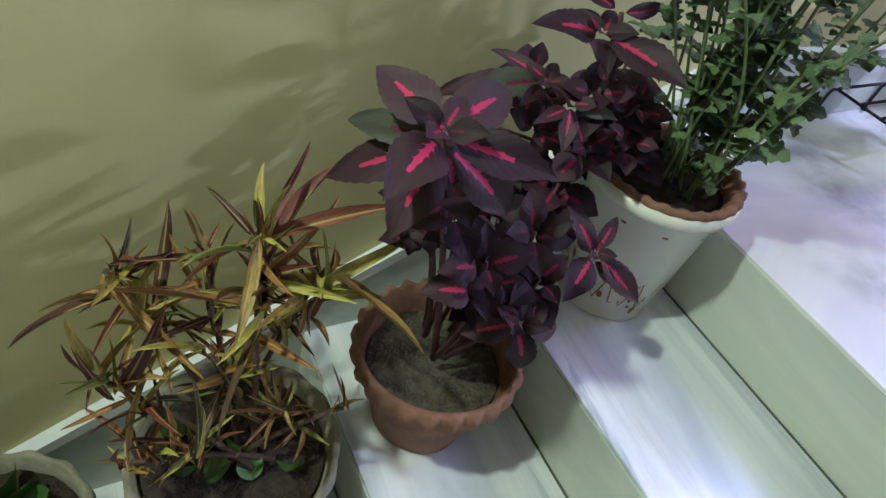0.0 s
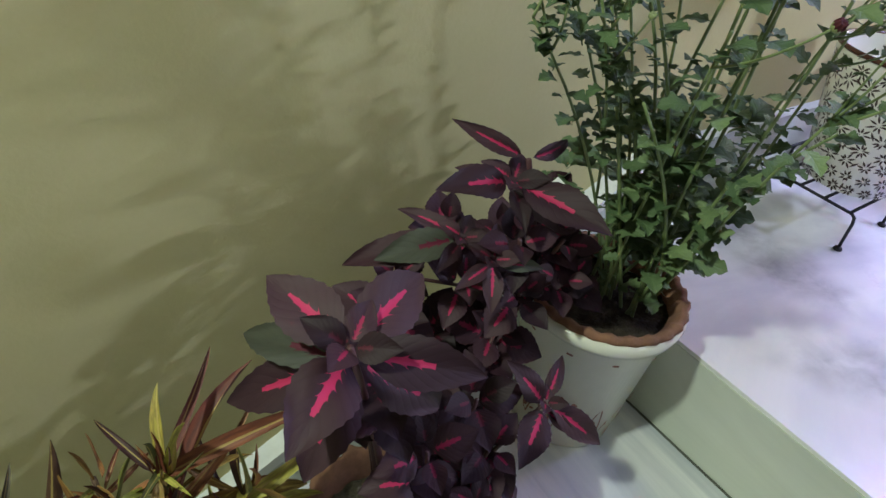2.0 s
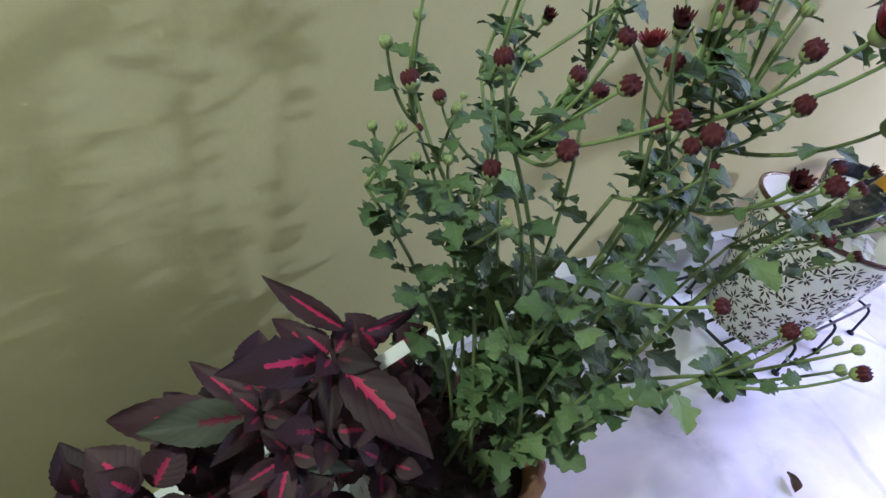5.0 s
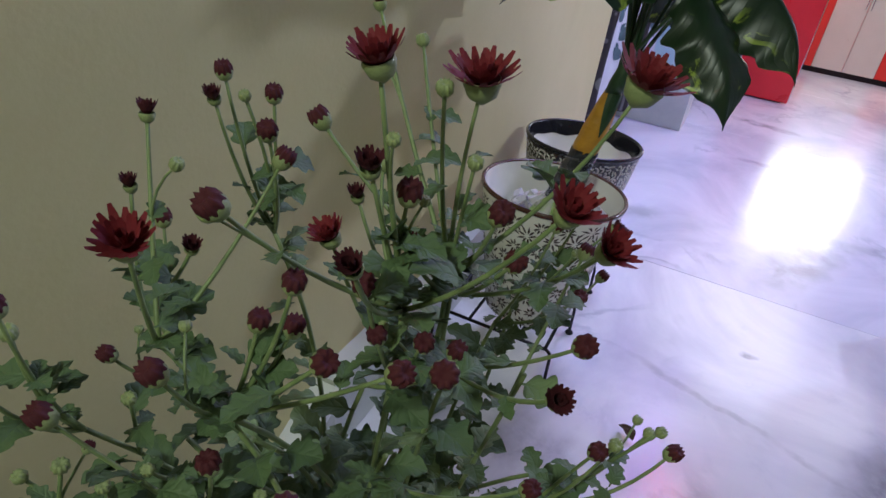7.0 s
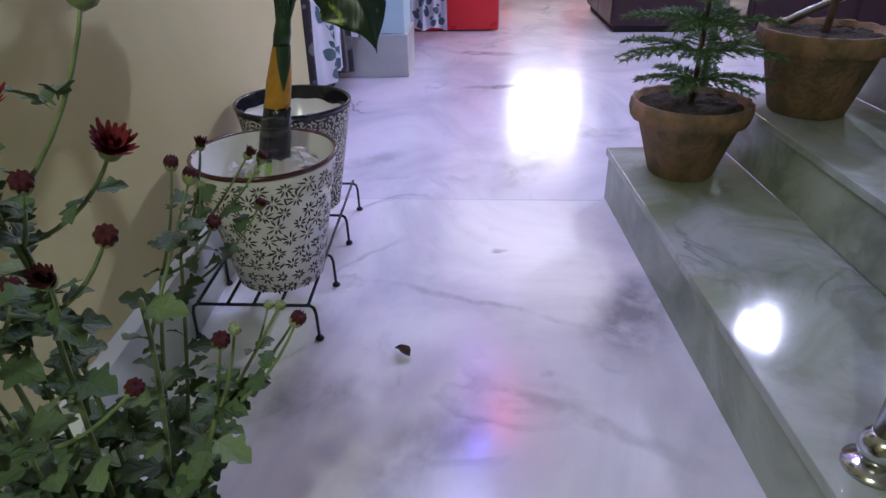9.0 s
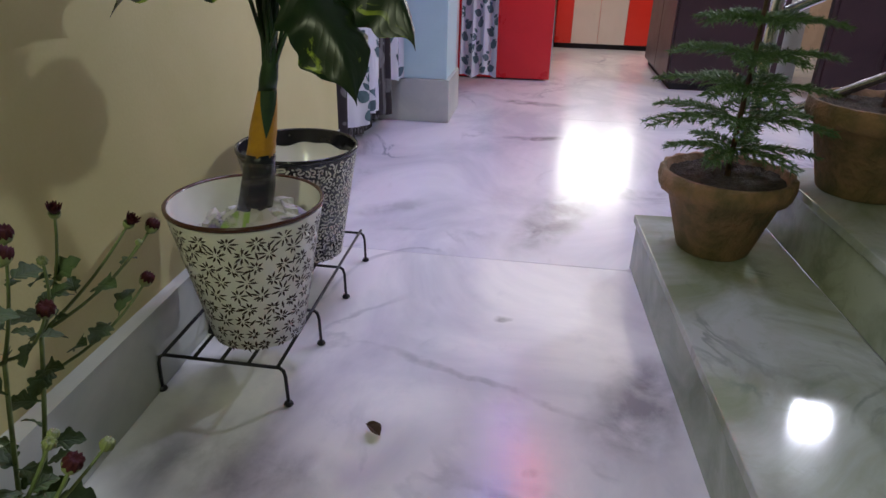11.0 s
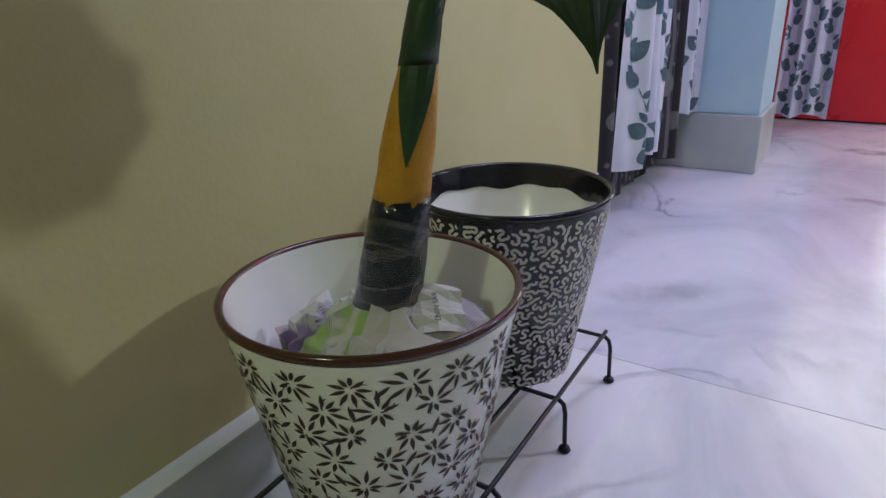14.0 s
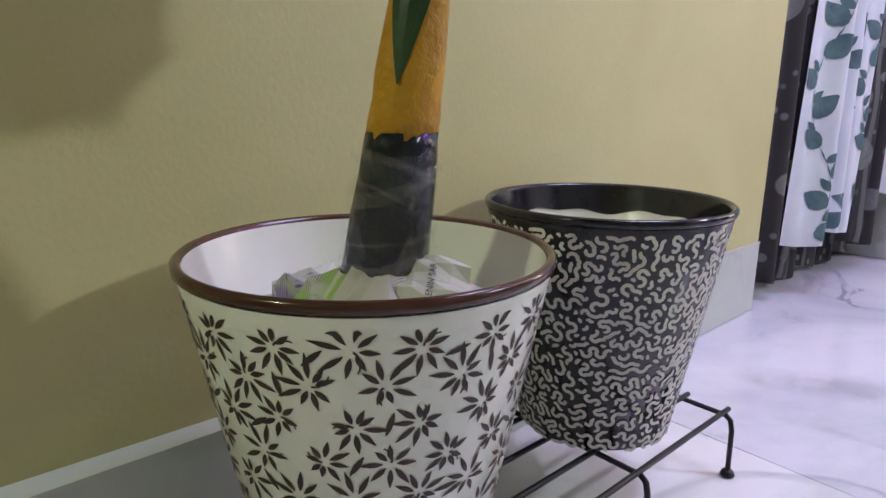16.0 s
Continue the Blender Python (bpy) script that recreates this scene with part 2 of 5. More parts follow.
def box(bm, lo, hi, bevel=0.0):
    r = bmesh.ops.create_cube(bm, size=1)
    for v in r["verts"]:
        v.co = Vector([lo[i] + (v.co[i] + 0.5) * (hi[i] - lo[i]) for i in range(3)])
    if bevel:
        edges = {e for v in r["verts"] for e in v.link_edges}
        bmesh.ops.bevel(bm, geom=list(edges), offset=bevel, segments=2, profile=0.6, affect="EDGES")
    return bm


def boxed(lo, hi, bevel=0.0):
    return box(bmesh.new(), lo, hi, bevel)


def lathe(profile, seg=48, wave=None, bm=None, caps=(True, True)):
    """A turned shape from (radius, height) pairs; wave(i_angle, k) may push a ring's radius."""
    bm = bm or bmesh.new()
    rings = []
    for k, (r, z) in enumerate(profile):
        ring = []
        for i in range(seg):
            a = 2 * math.pi * i / seg
            dr, dz = wave(a, k) if wave else (0, 0)
            ring.append(bm.verts.new(((r + dr) * math.cos(a), (r + dr) * math.sin(a), z + dz)))
        rings.append(ring)
    for a, b in zip(rings, rings[1:]):
        for i in range(seg):
            bm.faces.new((a[i], a[(i + 1) % seg], b[(i + 1) % seg], b[i]))
    for ring, flip, cap in ((rings[0], True, caps[0]), (rings[-1], False, caps[1])):
        if cap and (ring[0].co.xy.length) > 1e-4:
            f = bm.faces.new(ring[::-1] if flip else ring)
    return bm


def tube(pts, radius, seg=8, bm=None, taper=None):
    """A round bar through the points."""
    bm = bm or bmesh.new()
    pts = [Vector(p) for p in pts]
    rings, n = [], len(pts)
    side = None
    for i, p in enumerate(pts):
        d = (pts[min(i + 1, n - 1)] - pts[max(i - 1, 0)]).normalized()
        if side is None:
            side = d.orthogonal().normalized()
        side = (side - d * side.dot(d)).normalized()
        up = d.cross(side)
        r = radius if taper is None else radius + (taper - radius) * i / (n - 1)
        rings.append([bm.verts.new(p + (side * math.cos(2 * math.pi * k / seg) + up * math.sin(2 * math.pi * k / seg)) * r) for k in range(seg)])
    for a, b in zip(rings, rings[1:]):
        for k in range(seg):
            bm.faces.new((a[k], a[(k + 1) % seg], b[(k + 1) % seg], b[k]))
    bm.faces.new(rings[0][::-1])
    bm.faces.new(rings[-1])
    return bm


def curve_pts(a, b, c, n=8):
    """Points of a quadratic bow from a over b to c."""
    a, b, c = Vector(a), Vector(b), Vector(c)
    return [(1 - t) ** 2 * a + 2 * t * (1 - t) * b + t * t * c for t in (i / n for i in range(n + 1))]


# ---- large structure ----
WALL_SKEW = 0.036
RISE, GO = 0.22, 0.38


def wall_x(y):
    return -0.705 - (y - 1.7) * WALL_SKEW * (1 if y > 1.0 else 0.3)


def prism_y(y0, y1, x_out, zlo, zhi, off):
    """A slab of wall along the passage's left side."""
    bm = bmesh.new()
    vs = [bm.verts.new(c) for z in (zlo, zhi) for c in ((wall_x(y0) - off, y0, z), (wall_x(y1) - off, y1, z), (x_out, y1, z), (x_out, y0, z))]
    for f in ((3, 2, 1, 0), (4, 5, 6, 7), (0, 1, 5, 4), (1, 2, 6, 5), (2, 3, 7, 6), (3, 0, 4, 7)):
        bm.faces.new([vs[i] for i in f])
    return bm


wl = part("wall_left", prism_y(-2.6, 3.33, -0.98, -1.2, 2.75, 0.010), M["wall"])
setting(wl, "cream painted plaster wall beside the steps", "wall")
setting(part("wall_over_doorway", boxed((-0.98, 3.332, 2.15), (-0.80, 4.33, 2.75)), M["wall"]), "cream painted wall over the curtained doorway", "wall")
# the doorway's unlit depth is painted into this wall's colour
setting(part("wall_doorway_back", boxed((-1.75, 3.1, 0), (-1.65, 4.6, 2.75)), M["dark"]), "wall behind the doorway, its unlit darkness put into the paint", "wall")
setting(part("wall_back", boxed((-1.7, -2.75, -1.2), (3.4, -2.6, 2.75)), M["wall"]), "plain wall closing the porch", "wall")
setting(part("wall_right", boxed((3.2, -2.6, -1.2), (3.35, 8.6, 2.75)), M["plain_wall"]), "plain pale painted wall beside the stairs", "wall")
setting(part("wall_kitchen", boxed((-1.7, 8.34, 0), (3.2, 8.5, 2.75)), M["tile"]), "peach tiled kitchen wall behind the counter", "wall")
setting(part("wall_kitchen_left", boxed((-1.7, 4.62, 0), (-1.55, 8.34, 2.75)), M["plain_wall"]), "plain pale wall closing the side room", "wall")
setting(part("wall_middle", boxed((-1.55, 5.62, 0), (-0.56, 5.78, 2.75)), M["white_wall"]), "white wall beside the kitchen counter", "wall")
setting(part("wall_over_curtain", boxed((-0.56, 5.50, 2.15), (0.3, 5.78, 2.75)), M["white_wall"]), "white wall over the curtain by the kitchen", "wall")
setting(part("ceiling", boxed((-1.75, -2.75, 2.75), (3.35, 8.5, 2.9)), M["ceiling"]), "plain white ceiling", "ceiling")

# the passage floor and the steps down
def skewed(bm):
    """The step edges run a little out of square with the passage."""
    for v in bm.verts:
        if v.co.y > -2.5:
            v.co.y += 0.022 * (v.co.x + 0.3)
    return bm


floor = setting(part("floor", boxed((-1.7, 1.17, -1.2), (3.2, 8.5, -0.03)), M["riser"]), "polished white marble floor with grey veins", "floor")
for lo, hi in (((-0.98, 1.055), (0.56, 2.558)), ((-1.66, 2.5595), (3.2, 4.60)), ((-1.66, 4.602), (3.2, 6.45)), ((-1.66, 6.452), (3.2, 8.34))):
    bm = boxed((lo[0], lo[1], -0.03), (hi[0], hi[1], 0.0), 0.0012)
    if lo[1] < 2:
        for v in bm.verts:
            if v.co.y < 1.2:
                v.co.y += 0.022 * (v.co.x + 0.3)
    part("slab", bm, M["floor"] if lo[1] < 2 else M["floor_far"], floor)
steps = setting(new("entrance_steps"), "white marble steps with grey-green risers going down", "steps")
for i in range(1, 5):
    z, y1 = -RISE * i, 1.055 - GO * (i - 1)
    y0 = y1 - GO if i < 4 else -2.6
    part("riser", skewed(boxed((-0.98, y1 - 0.003, z - 0.02), (3.2, y1 + 0.03, z + RISE - 0.009), 0.0)), M["riser"], steps)
    part("tread", skewed(boxed((-0.98, y0, z - 0.03), (3.2, y1 - 0.004, z), 0.003)), M["tread"], steps)
    part("joint", skewed(boxed((-0.98, y1 - 0.0085, z - 0.01), (3.2, y1 - 0.002, z + 0.0012))), M["grout"], steps, "dark grouted joint")
part("core", boxed((-0.98, -2.6, -1.3), (3.2, 1.06, -RISE * 4 - 0.03)), M["riser"], steps)

# skirting: level along the passage, raking along the steps
def rake(y):
    return -0.223 + 0.545 * (y - 0.478)


sk = setting(new("skirting_board"), "grey-green marble skirting with white top edging", "skirting")
part("panel", prism_y(1.24, 3.331, -0.90, 0.002, 0.1938, 0.006), M["skirt"], sk)
part("edging", prism_y(1.24, 3.333, -0.90, 0.194, 0.20, 0.005), M["skirt"], sk)


def raking(y0, y1, lo, hi, off):
    bm = bmesh.new()
    vs = [bm.verts.new(c) for y in (y0, y1) for c in ((wall_x(y) - off, y, rake(y) + lo), (wall_x(y) - off, y, rake(y) + hi), (-0.9, y, rake(y) + hi), (-0.9, y, rake(y) + lo))]
    for f in ((0, 1, 2, 3), (7, 6, 5, 4), (0, 4, 5, 1), (1, 5, 6, 2), (2, 6, 7, 3), (3, 7, 4, 0)):
        bm.faces.new([vs[i] for i in f])
    bmesh.ops.recalc_face_normals(bm, faces=bm.faces)
    return bm


part("panel", raking(-1.0, 1.238, -0.45, -0.032, 0.0), M["riser"], sk)
part("edging", raking(-1.0, 1.238, -0.031, 0.0, -0.006), M["band"], sk, "white raking edging strip")

# stairs going up beside the passage
SR, SG = 0.185, 0.385
up = setting(new("staircase"), "marble staircase going up with grey-green risers", "stairs")
for i in range(7):
    x0, z = 0.455 + SG * i, SR * (i + 1)
    part("riser", boxed((x0 + 0.008, 1.075, z - SR + 0.001), (x0 + 0.028, 2.585, z - 0.0255)), M["stair_riser"], up)
    part("tread", boxed((x0, 1.06, z - 0.025), (min(x0 + SG + 0.008, 3.2), 2.600, z), 0.003), M["stair"], up)
    part("stringer", boxed((x0 + 0.028, 1.09, z - SR + 0.001), (min(x0 + SG + 0.027, 3.2), 2.592, z - 0.0255)), M["stair_riser"], up)

up.matrix_world = Matrix.Translation((0.443, 2.6, 0)) @ Matrix.Rotation(radians(2.9), 4, "Z") @ Matrix.Translation((-0.455, -2.6, 0))

# pillar with a marble plinth
pil = setting(new("pillar"), "pale blue painted pillar on a grey marble plinth", "pillar")
part("shaft", boxed((-0.80, 4.352, 0.25), (-0.438, 4.75, 2.75), 0.004), M["blue_paint"], pil)
part("plinth", boxed((-0.99, 4.334, 0.001), (-0.421, 4.77, 0.249), 0.004), M["skirt"], pil)
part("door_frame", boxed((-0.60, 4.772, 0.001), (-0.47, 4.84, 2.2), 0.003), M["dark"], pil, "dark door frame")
setting(part("column_white", boxed((1.80, 6.0, 0), (2.02, 6.3, 2.75)), M["white_wall"]), "white painted column beyond the stairs", "column")

# ---- pots and stand ----


def dims_on_cone(r0, r1, h):
    slant = math.hypot(r1 - r0, h)

    def at(u, w, lift=0.0):
        """Angle u, fraction w of the height: a point on the outer wall."""
        r = r0 + (r1 - r0) * w
        nx, nz = h / slant, -(r1 - r0) / slant
        return Vector(((r + nx * lift) * math.cos(u), (r + nx * lift) * math.sin(u), h * w + nz * lift))
    return at, slant


def planter(name, at, r0, r1, h, body, rim, inside, label):
    pot = thing(name, at, label, "planter", "planters on the stand")
    t = 0.009
    part("body", lathe([(r0 - 0.012, 0), (r0, 0.006), (r1 - 0.002, h - 0.012)], 72, caps=(True, False)), body, pot, smooth=True)
    part("rim", lathe([(r1 - 0.003, h - 0.011), (r1 + 0.0012, h - 0.009), (r1 + 0.0018, h - 0.002), (r1 - 0.002, h + 0.001), (r1 - 0.006, h - 0.001), (r1 - 0.0075, h - 0.004)], 72, caps=(False, False)), rim, pot, smooth=True)
    lip = bmesh.new()
    lathe([(r1 - 0.0076, h - 0.004), (r0 - t, 0.03), (0.0001, 0.03)], 72, bm=lip, caps=(False, False))
    bmesh.ops.reverse_faces(lip, faces=lip.faces)
    part("lining", lip, inside, pot, smooth=True)
    return pot


def ribbon(bm, at, line, width):
    """A flat strip lying on the wall of a pot, through (u, w) pairs; width a function of 0..1."""
    prev = None
    n = len(line)
    for i, (u, w) in enumerate(line):
        a, b = line[max(i - 1, 0)], line[min(i + 1, n - 1)]
        p = at(u, w, 0.0005)
        d = at(*b) - at(*a)
        nrm = at(u, w, 0.01) - at(u, w, 0.0)
        s = nrm.cross(d).normalized() * width(i / (n - 1)) * 0.5
        pair = (bm.verts.new(p - s), bm.verts.new(p + s))
        if prev:
            bm.faces.new((prev[0], prev[1], pair[1], pair[0]))
        prev = pair


def flower_print(r0, r1, h):
    """Starry flowers of tapering petals with curved stalks."""
    rnd = random.Random(4)
    at, slant = dims_on_cone(r0, r1, h)
    bm = bmesh.new()
    rows = 9
    for row in range(rows):
        w0 = (row + 0.5) / rows
        r = r0 + (r1 - r0) * w0
        count = 18
        for k in range(count):
            u0 = 2 * math.pi * (k + 0.5 * (row % 2) + rnd.uniform(-0.06, 0.06)) / count
            w1 = min(max(w0 + rnd.uniform(-0.008, 0.008), 0.06), 0.92)
            size = 0.0236 * rnd.uniform(0.9, 1.12) * (0.72 + 0.30 * w1)
            turn = rnd.uniform(0, 6.28)
            petals = rnd.choice((8, 8, 9))
            for j in range(petals):
                a = turn + 5.3 * (j + rnd.uniform(-0.12, 0.12)) / (petals - 1)
                ln = size * rnd.uniform(0.85, 1.1) * (1.15 if 2 <= j <= 5 else 0.85)
                line = []
                for s in (0.24, 0.36, 0.5, 0.65, 0.82, 1.0):
                    line.append((u0 + math.cos(a) * ln * s / r, min(0.965, w1 + math.sin(a) * ln * s / slant)))
                ribbon(bm, at, line, lambda q: 0.0049 * math.sin(math.pi * min(1, q * 0.92 + 0.05)) ** 1.2 + 0.0002)
            a, bend = turn + 5.8, rnd.choice((-1, 1))
            line = []
            for s in range(7):
                b = a + bend * s * 0.13
                d = size * (0.05 + 0.115 * s)
                line.append((u0 + math.cos(b) * d / r, min(0.965, max(0.01, w1 + math.sin(b) * d / slant))))
            ribbon(bm, at, line, lambda q: 0.0019 - 0.0007 * q)
            if rnd.random() < 0.3:
                a = rnd.uniform(0, 6.28)
                us, ws = u0 + math.pi / count, min(0.9, max(0.05, w1 + rnd.uniform(-0.02, 0.02)))
                ribbon(bm, at, [(us + math.cos(a) * 0.011 * s / r, ws + math.sin(a) * 0.011 * s / slant) for s in (-1, -0.5, 0, 0.5, 1)], lambda q: 0.0052 * math.sin(math.pi * min(1, q * 0.92 + 0.04)) + 0.0002)
    return bm


def squiggle_print(r0, r1, h):
    """Short worm-like strokes packed over the wall."""
    rnd = random.Random(9)
    at, slant = dims_on_cone(r0, r1, h)
    bm = bmesh.new()
    rm = (r0 + r1) / 2
    taken, gap = {}, 0.0067

    def free(p, own):
        c = (int(p[2] * rm / gap), int(p[1] / gap))
        for i in (-2, -1, 0, 1, 2):
            for j in (-1, 0, 1):
                for o in taken.get((c[0] + i, c[1] + j), ()):
                    if ((p[2] - o[2]) * p[0]) ** 2 + (p[1] - o[1]) ** 2 < gap * gap:
                        return False
        return all(((p[2] - o[2]) * p[0]) ** 2 + (p[1] - o[1]) ** 2 > gap * gap for o in own[:-3])

    for k in range(22000):
        u, w = rnd.uniform(0, 2 * math.pi), rnd.uniform(0.012, 0.97)
        a, bend = rnd.uniform(0, 6.28), rnd.choice((-1, 1)) * rnd.uniform(0.55, 0.9)
        n, flip = rnd.randint(9, 30), rnd.randint(4, 7)
        line, flat = [], []
        for s in range(n):
            r = r0 + (r1 - r0) * w
            if not line:
                q = (r, w * slant, u)
                if not free(q, flat):
                    break
                line.append((u, w))
                flat.append(q)
                continue
            if s % flip == 0 and s > 1:
                bend = -bend * rnd.uniform(0.8, 1.2)
            for turn in (bend, 0.4 * bend, -0.5 * bend, 1.6 * bend, -1.3 * bend, -1.9 * bend):
                u1, w1 = u + math.cos(a + turn) * 0.0036 / r, w + math.sin(a + turn) * 0.0036 / slant
                q = (r0 + (r1 - r0) * w1, w1 * slant, u1)
                if 0.012 < w1 < 0.975 and free(q, flat):
                    break
            else:
                break
            u, w, a = u1, w1, a + turn
            line.append((u, w))
            flat.append(q)
        if len(line) < 3:
            continue
        for p in flat:
            taken.setdefault((int(p[2] * rm / gap), int(p[1] / gap)), []).append(p)
        ribbon(bm, at, line, lambda q: 0.0051 * min(1, 0.55 + 6 * min(q, 1 - q)))
    return bm


STAND_Z = 0.106
pot_a = planter("flower_planter", (-0.517, 1.853, STAND_Z + 0.004), 0.108, 0.171, 0.335, M["white_glaze"], M["rim_brown"], M["white_glaze"], "cream ceramic planter with brown flower print on the stand")
tagged(part("flower_pattern", flower_print(0.1068, 0.169, 0.323), M["print_dark"], pot_a, "dark brown flower print"), kind="stuff")
pot_b = planter("squiggle_planter", (-0.558, 2.285, STAND_Z + 0.004), 0.111, 0.170, 0.334, M["black_glaze"], M["black_glaze"], M["white_glaze"], "black ceramic planter with pale squiggle print on the stand")
part("inner_band", lathe([(0.1618, 0.3302), (0.1600, 0.322), (0.1530, 0.292)], 72, lambda a, k: (0, 0.004 * math.sin(5 * a) + 0.003 * math.sin(11 * a) if k == 2 else 0), caps=(False, False)), M["black_glaze"], pot_b, "black glazed band inside the rim", True)
tagged(part("squiggle_pattern", squiggle_print(0.1099, 0.168, 0.322), M["print_light"], pot_b, "pale squiggle print"), kind="stuff")

stand = thing("plant_stand", (-0.56, 2.1, 0), "low black iron plant stand on the marble floor", "plant stand")


def stand_pt(x, y, z):
    return Vector((x + 0.56 - (y - 1.72) * 0.028, y - 2.106, z))


bar_r = 0.0042
for x in (-0.692, -0.617, -0.552, -0.487, -0.418):
    part("long_bar", tube([stand_pt(x, 1.722, STAND_Z - 0.004), stand_pt(x, 2.49, STAND_Z - 0.004)], bar_r, 8), M["iron"], stand, smooth=True)
for y in (1.724, 1.975, 2.225, 2.475):
    part("cross_bar", tube([stand_pt(-0.694, y, STAND_Z - 0.0085), stand_pt(-0.416, y, STAND_Z - 0.0085)], bar_r, 8), M["iron"], stand, smooth=True)
    for x, o in ((-0.694, -1), (-0.416, 1)):
        leg = part("leg", tube([stand_pt(x, y, STAND_Z - 0.0085), stand_pt(x + o * 0.010, y - 0.002, STAND_Z - 0.014), stand_pt(x + o * 0.014, y - 0.003, STAND_Z - 0.03), stand_pt(x + o * 0.016, y - 0.005, 0.008)], bar_r, 8), M["iron"], stand, smooth=True)
        c = stand_pt(x + o * 0.016, y - 0.005, 0)
        foot = lathe([(0.009, 0), (0.0115, 0.003), (0.009, 0.009), (0.004, 0.012)], 14)
        bmesh.ops.translate(foot, vec=c, verts=foot.verts)
        part("foot", foot, M["iron"], leg, smooth=True)


def clay_pot(name, at, r0, r1, h, material, label, rim_h=0.045, scallop=0.0, lobes=22, soil=None, soil_z=0.86, band=True, group=""):
    pot = thing(name, at, label, "flower pot", group)

    def wob(a, k):
        if scallop and k in (3, 4, 5):
            return scallop * math.cos(lobes * a), scallop * 0.7 * math.sin(lobes * a + 1)
        return 0.0015 * math.sin(3 * a + k), 0.0
    body = lathe([(r0 * 0.94, 0), (r0, 0.006), (r0 + (r1 - r0) * 0.8 - 0.006, h - rim_h - 0.004), (r1, h - rim_h), (r1 + 0.006, h - rim_h * 0.5), (r1 + 0.003, h), (r1 - 0.010, h), (r1 - 0.018, h - rim_h), (r0 + (r1 - r0) * 0.8 - 0.02, h * soil_z - 0.03)], 88, wob, caps=(True, False))
    part("body", body, material, pot, smooth=True)
    rs = r1 - 0.018 - (r1 - r0) * (1 - soil_z) * 0.6
    rnd = random.Random(len(name))
    bm = bmesh.new()
    n = 26
    top = bmesh.ops.create_grid(bm, x_segments=n, y_segments=n, size=rs)
    for v in top["verts"]:
        x, y = v.co.x / rs, v.co.y / rs
        xx, yy = x * math.sqrt(1 - y * y / 2), y * math.sqrt(1 - x * x / 2)
        v.co = Vector((xx * rs, yy * rs, h * soil_z + 0.010 * noise.noise(Vector((xx * 5, yy * 5, len(name)))) + 0.006 * noise.noise(Vector((xx * 17, yy * 17, 3)))))
    part("soil", bm, soil or M["soil"], pot, smooth=True)
    return pot


# potted plants on the steps down
chrys_pot = clay_pot("cream_flower_pot", (-0.472, 0.895, -RISE), 0.105, 0.150, 0.338, M["white_glaze"], "cream plastic pot with a brown vine print on a step", 0.03, soil_z=0.9)
vine = bmesh.new()
cone, _ = dims_on_cone(0.105, 0.142, 0.294)
vr = random.Random(6)
for k in range(11):
    u0 = 2 * math.pi * k / 11
    ribbon(vine, cone, [(u0 + 0.06 * s, 0.34 + 0.14 * math.sin(1.1 * s + k)) for s in range(9)], lambda q: 0.0030)
    for j in range(4):
        u, w, a = u0 + vr.uniform(0, 0.5), 0.36 + vr.uniform(-0.18, 0.18), vr.uniform(0, 6.28)
        ribbon(vine, cone, [(u + math.cos(a) * 0.035 * t / 4, w + math.sin(a) * 0.10 * t / 4) for t in range(5)], lambda q: 0.012 * math.sin(math.pi * min(1, q * 0.9 + 0.05)) + 0.0004)
    ribbon(vine, cone, [(u0 + 0.02 * s, 0.955) for s in range(5)], lambda q: 0.005)
tagged(part("vine_pattern", vine, M["vine"], chrys_pot, "brown vine print"), kind="stuff")
inner = part("clay_rim", lathe([(0.128, 0.305), (0.140, 0.328), (0.152, 0.340), (0.148, 0.351), (0.136, 0.348), (0.122, 0.323)], 96, lambda a, k: (0.0022 * math.cos(26 * a) if k in (1, 2, 3) else 0, 0.0030 * math.cos(26 * a + 0.6) if k in (2, 3, 4) else 0), caps=(False, False)), M["terracotta"], chrys_pot, "scalloped terracotta rim", smooth=True)
coleus_pot = clay_pot("terracotta_pot", (-0.412, 0.455, -2 * RISE), 0.098, 0.158, 0.245, M["terracotta"], "terracotta pot with a fluted rim on a marble step", 0.05, 0.006, 24, M["dry_soil"], 0.74)
croton_pot = clay_pot("cement_pot", (-0.40, 0.075, -3 * RISE), 0.125, 0.178, 0.33, M["old_cement"], "weathered grey cement pot on a marble step", 0.05, 0.002, 14, None, 0.9)
small_pot = clay_pot("small_cement_pot", (-0.47, -0.34, -4 * RISE), 0.12, 0.165, 0.33, M["old_cement"], "weathered cement pot with a leafy green plant", 0.05, 0.003, 14, None, 0.9)
step_pot = clay_pot("clay_pot", (0.635, 2.385, SR), 0.100, 0.172, 0.232, M["old_clay"], "mossy brown clay pot holding a small conifer on the stair", 0.055, 0.0025, 17, soil_z=0.93, group="clay pots on the stairs")
step_pot_2 = clay_pot("clay_pot", (1.00, 2.43, 2 * SR), 0.110, 0.178, 0.245, M["old_clay"], "dark clay pot with a bare stem on the upper stair", 0.055, 0.0025, 17, soil_z=0.93, group="clay pots on the stairs")

# ---- kitchen ----


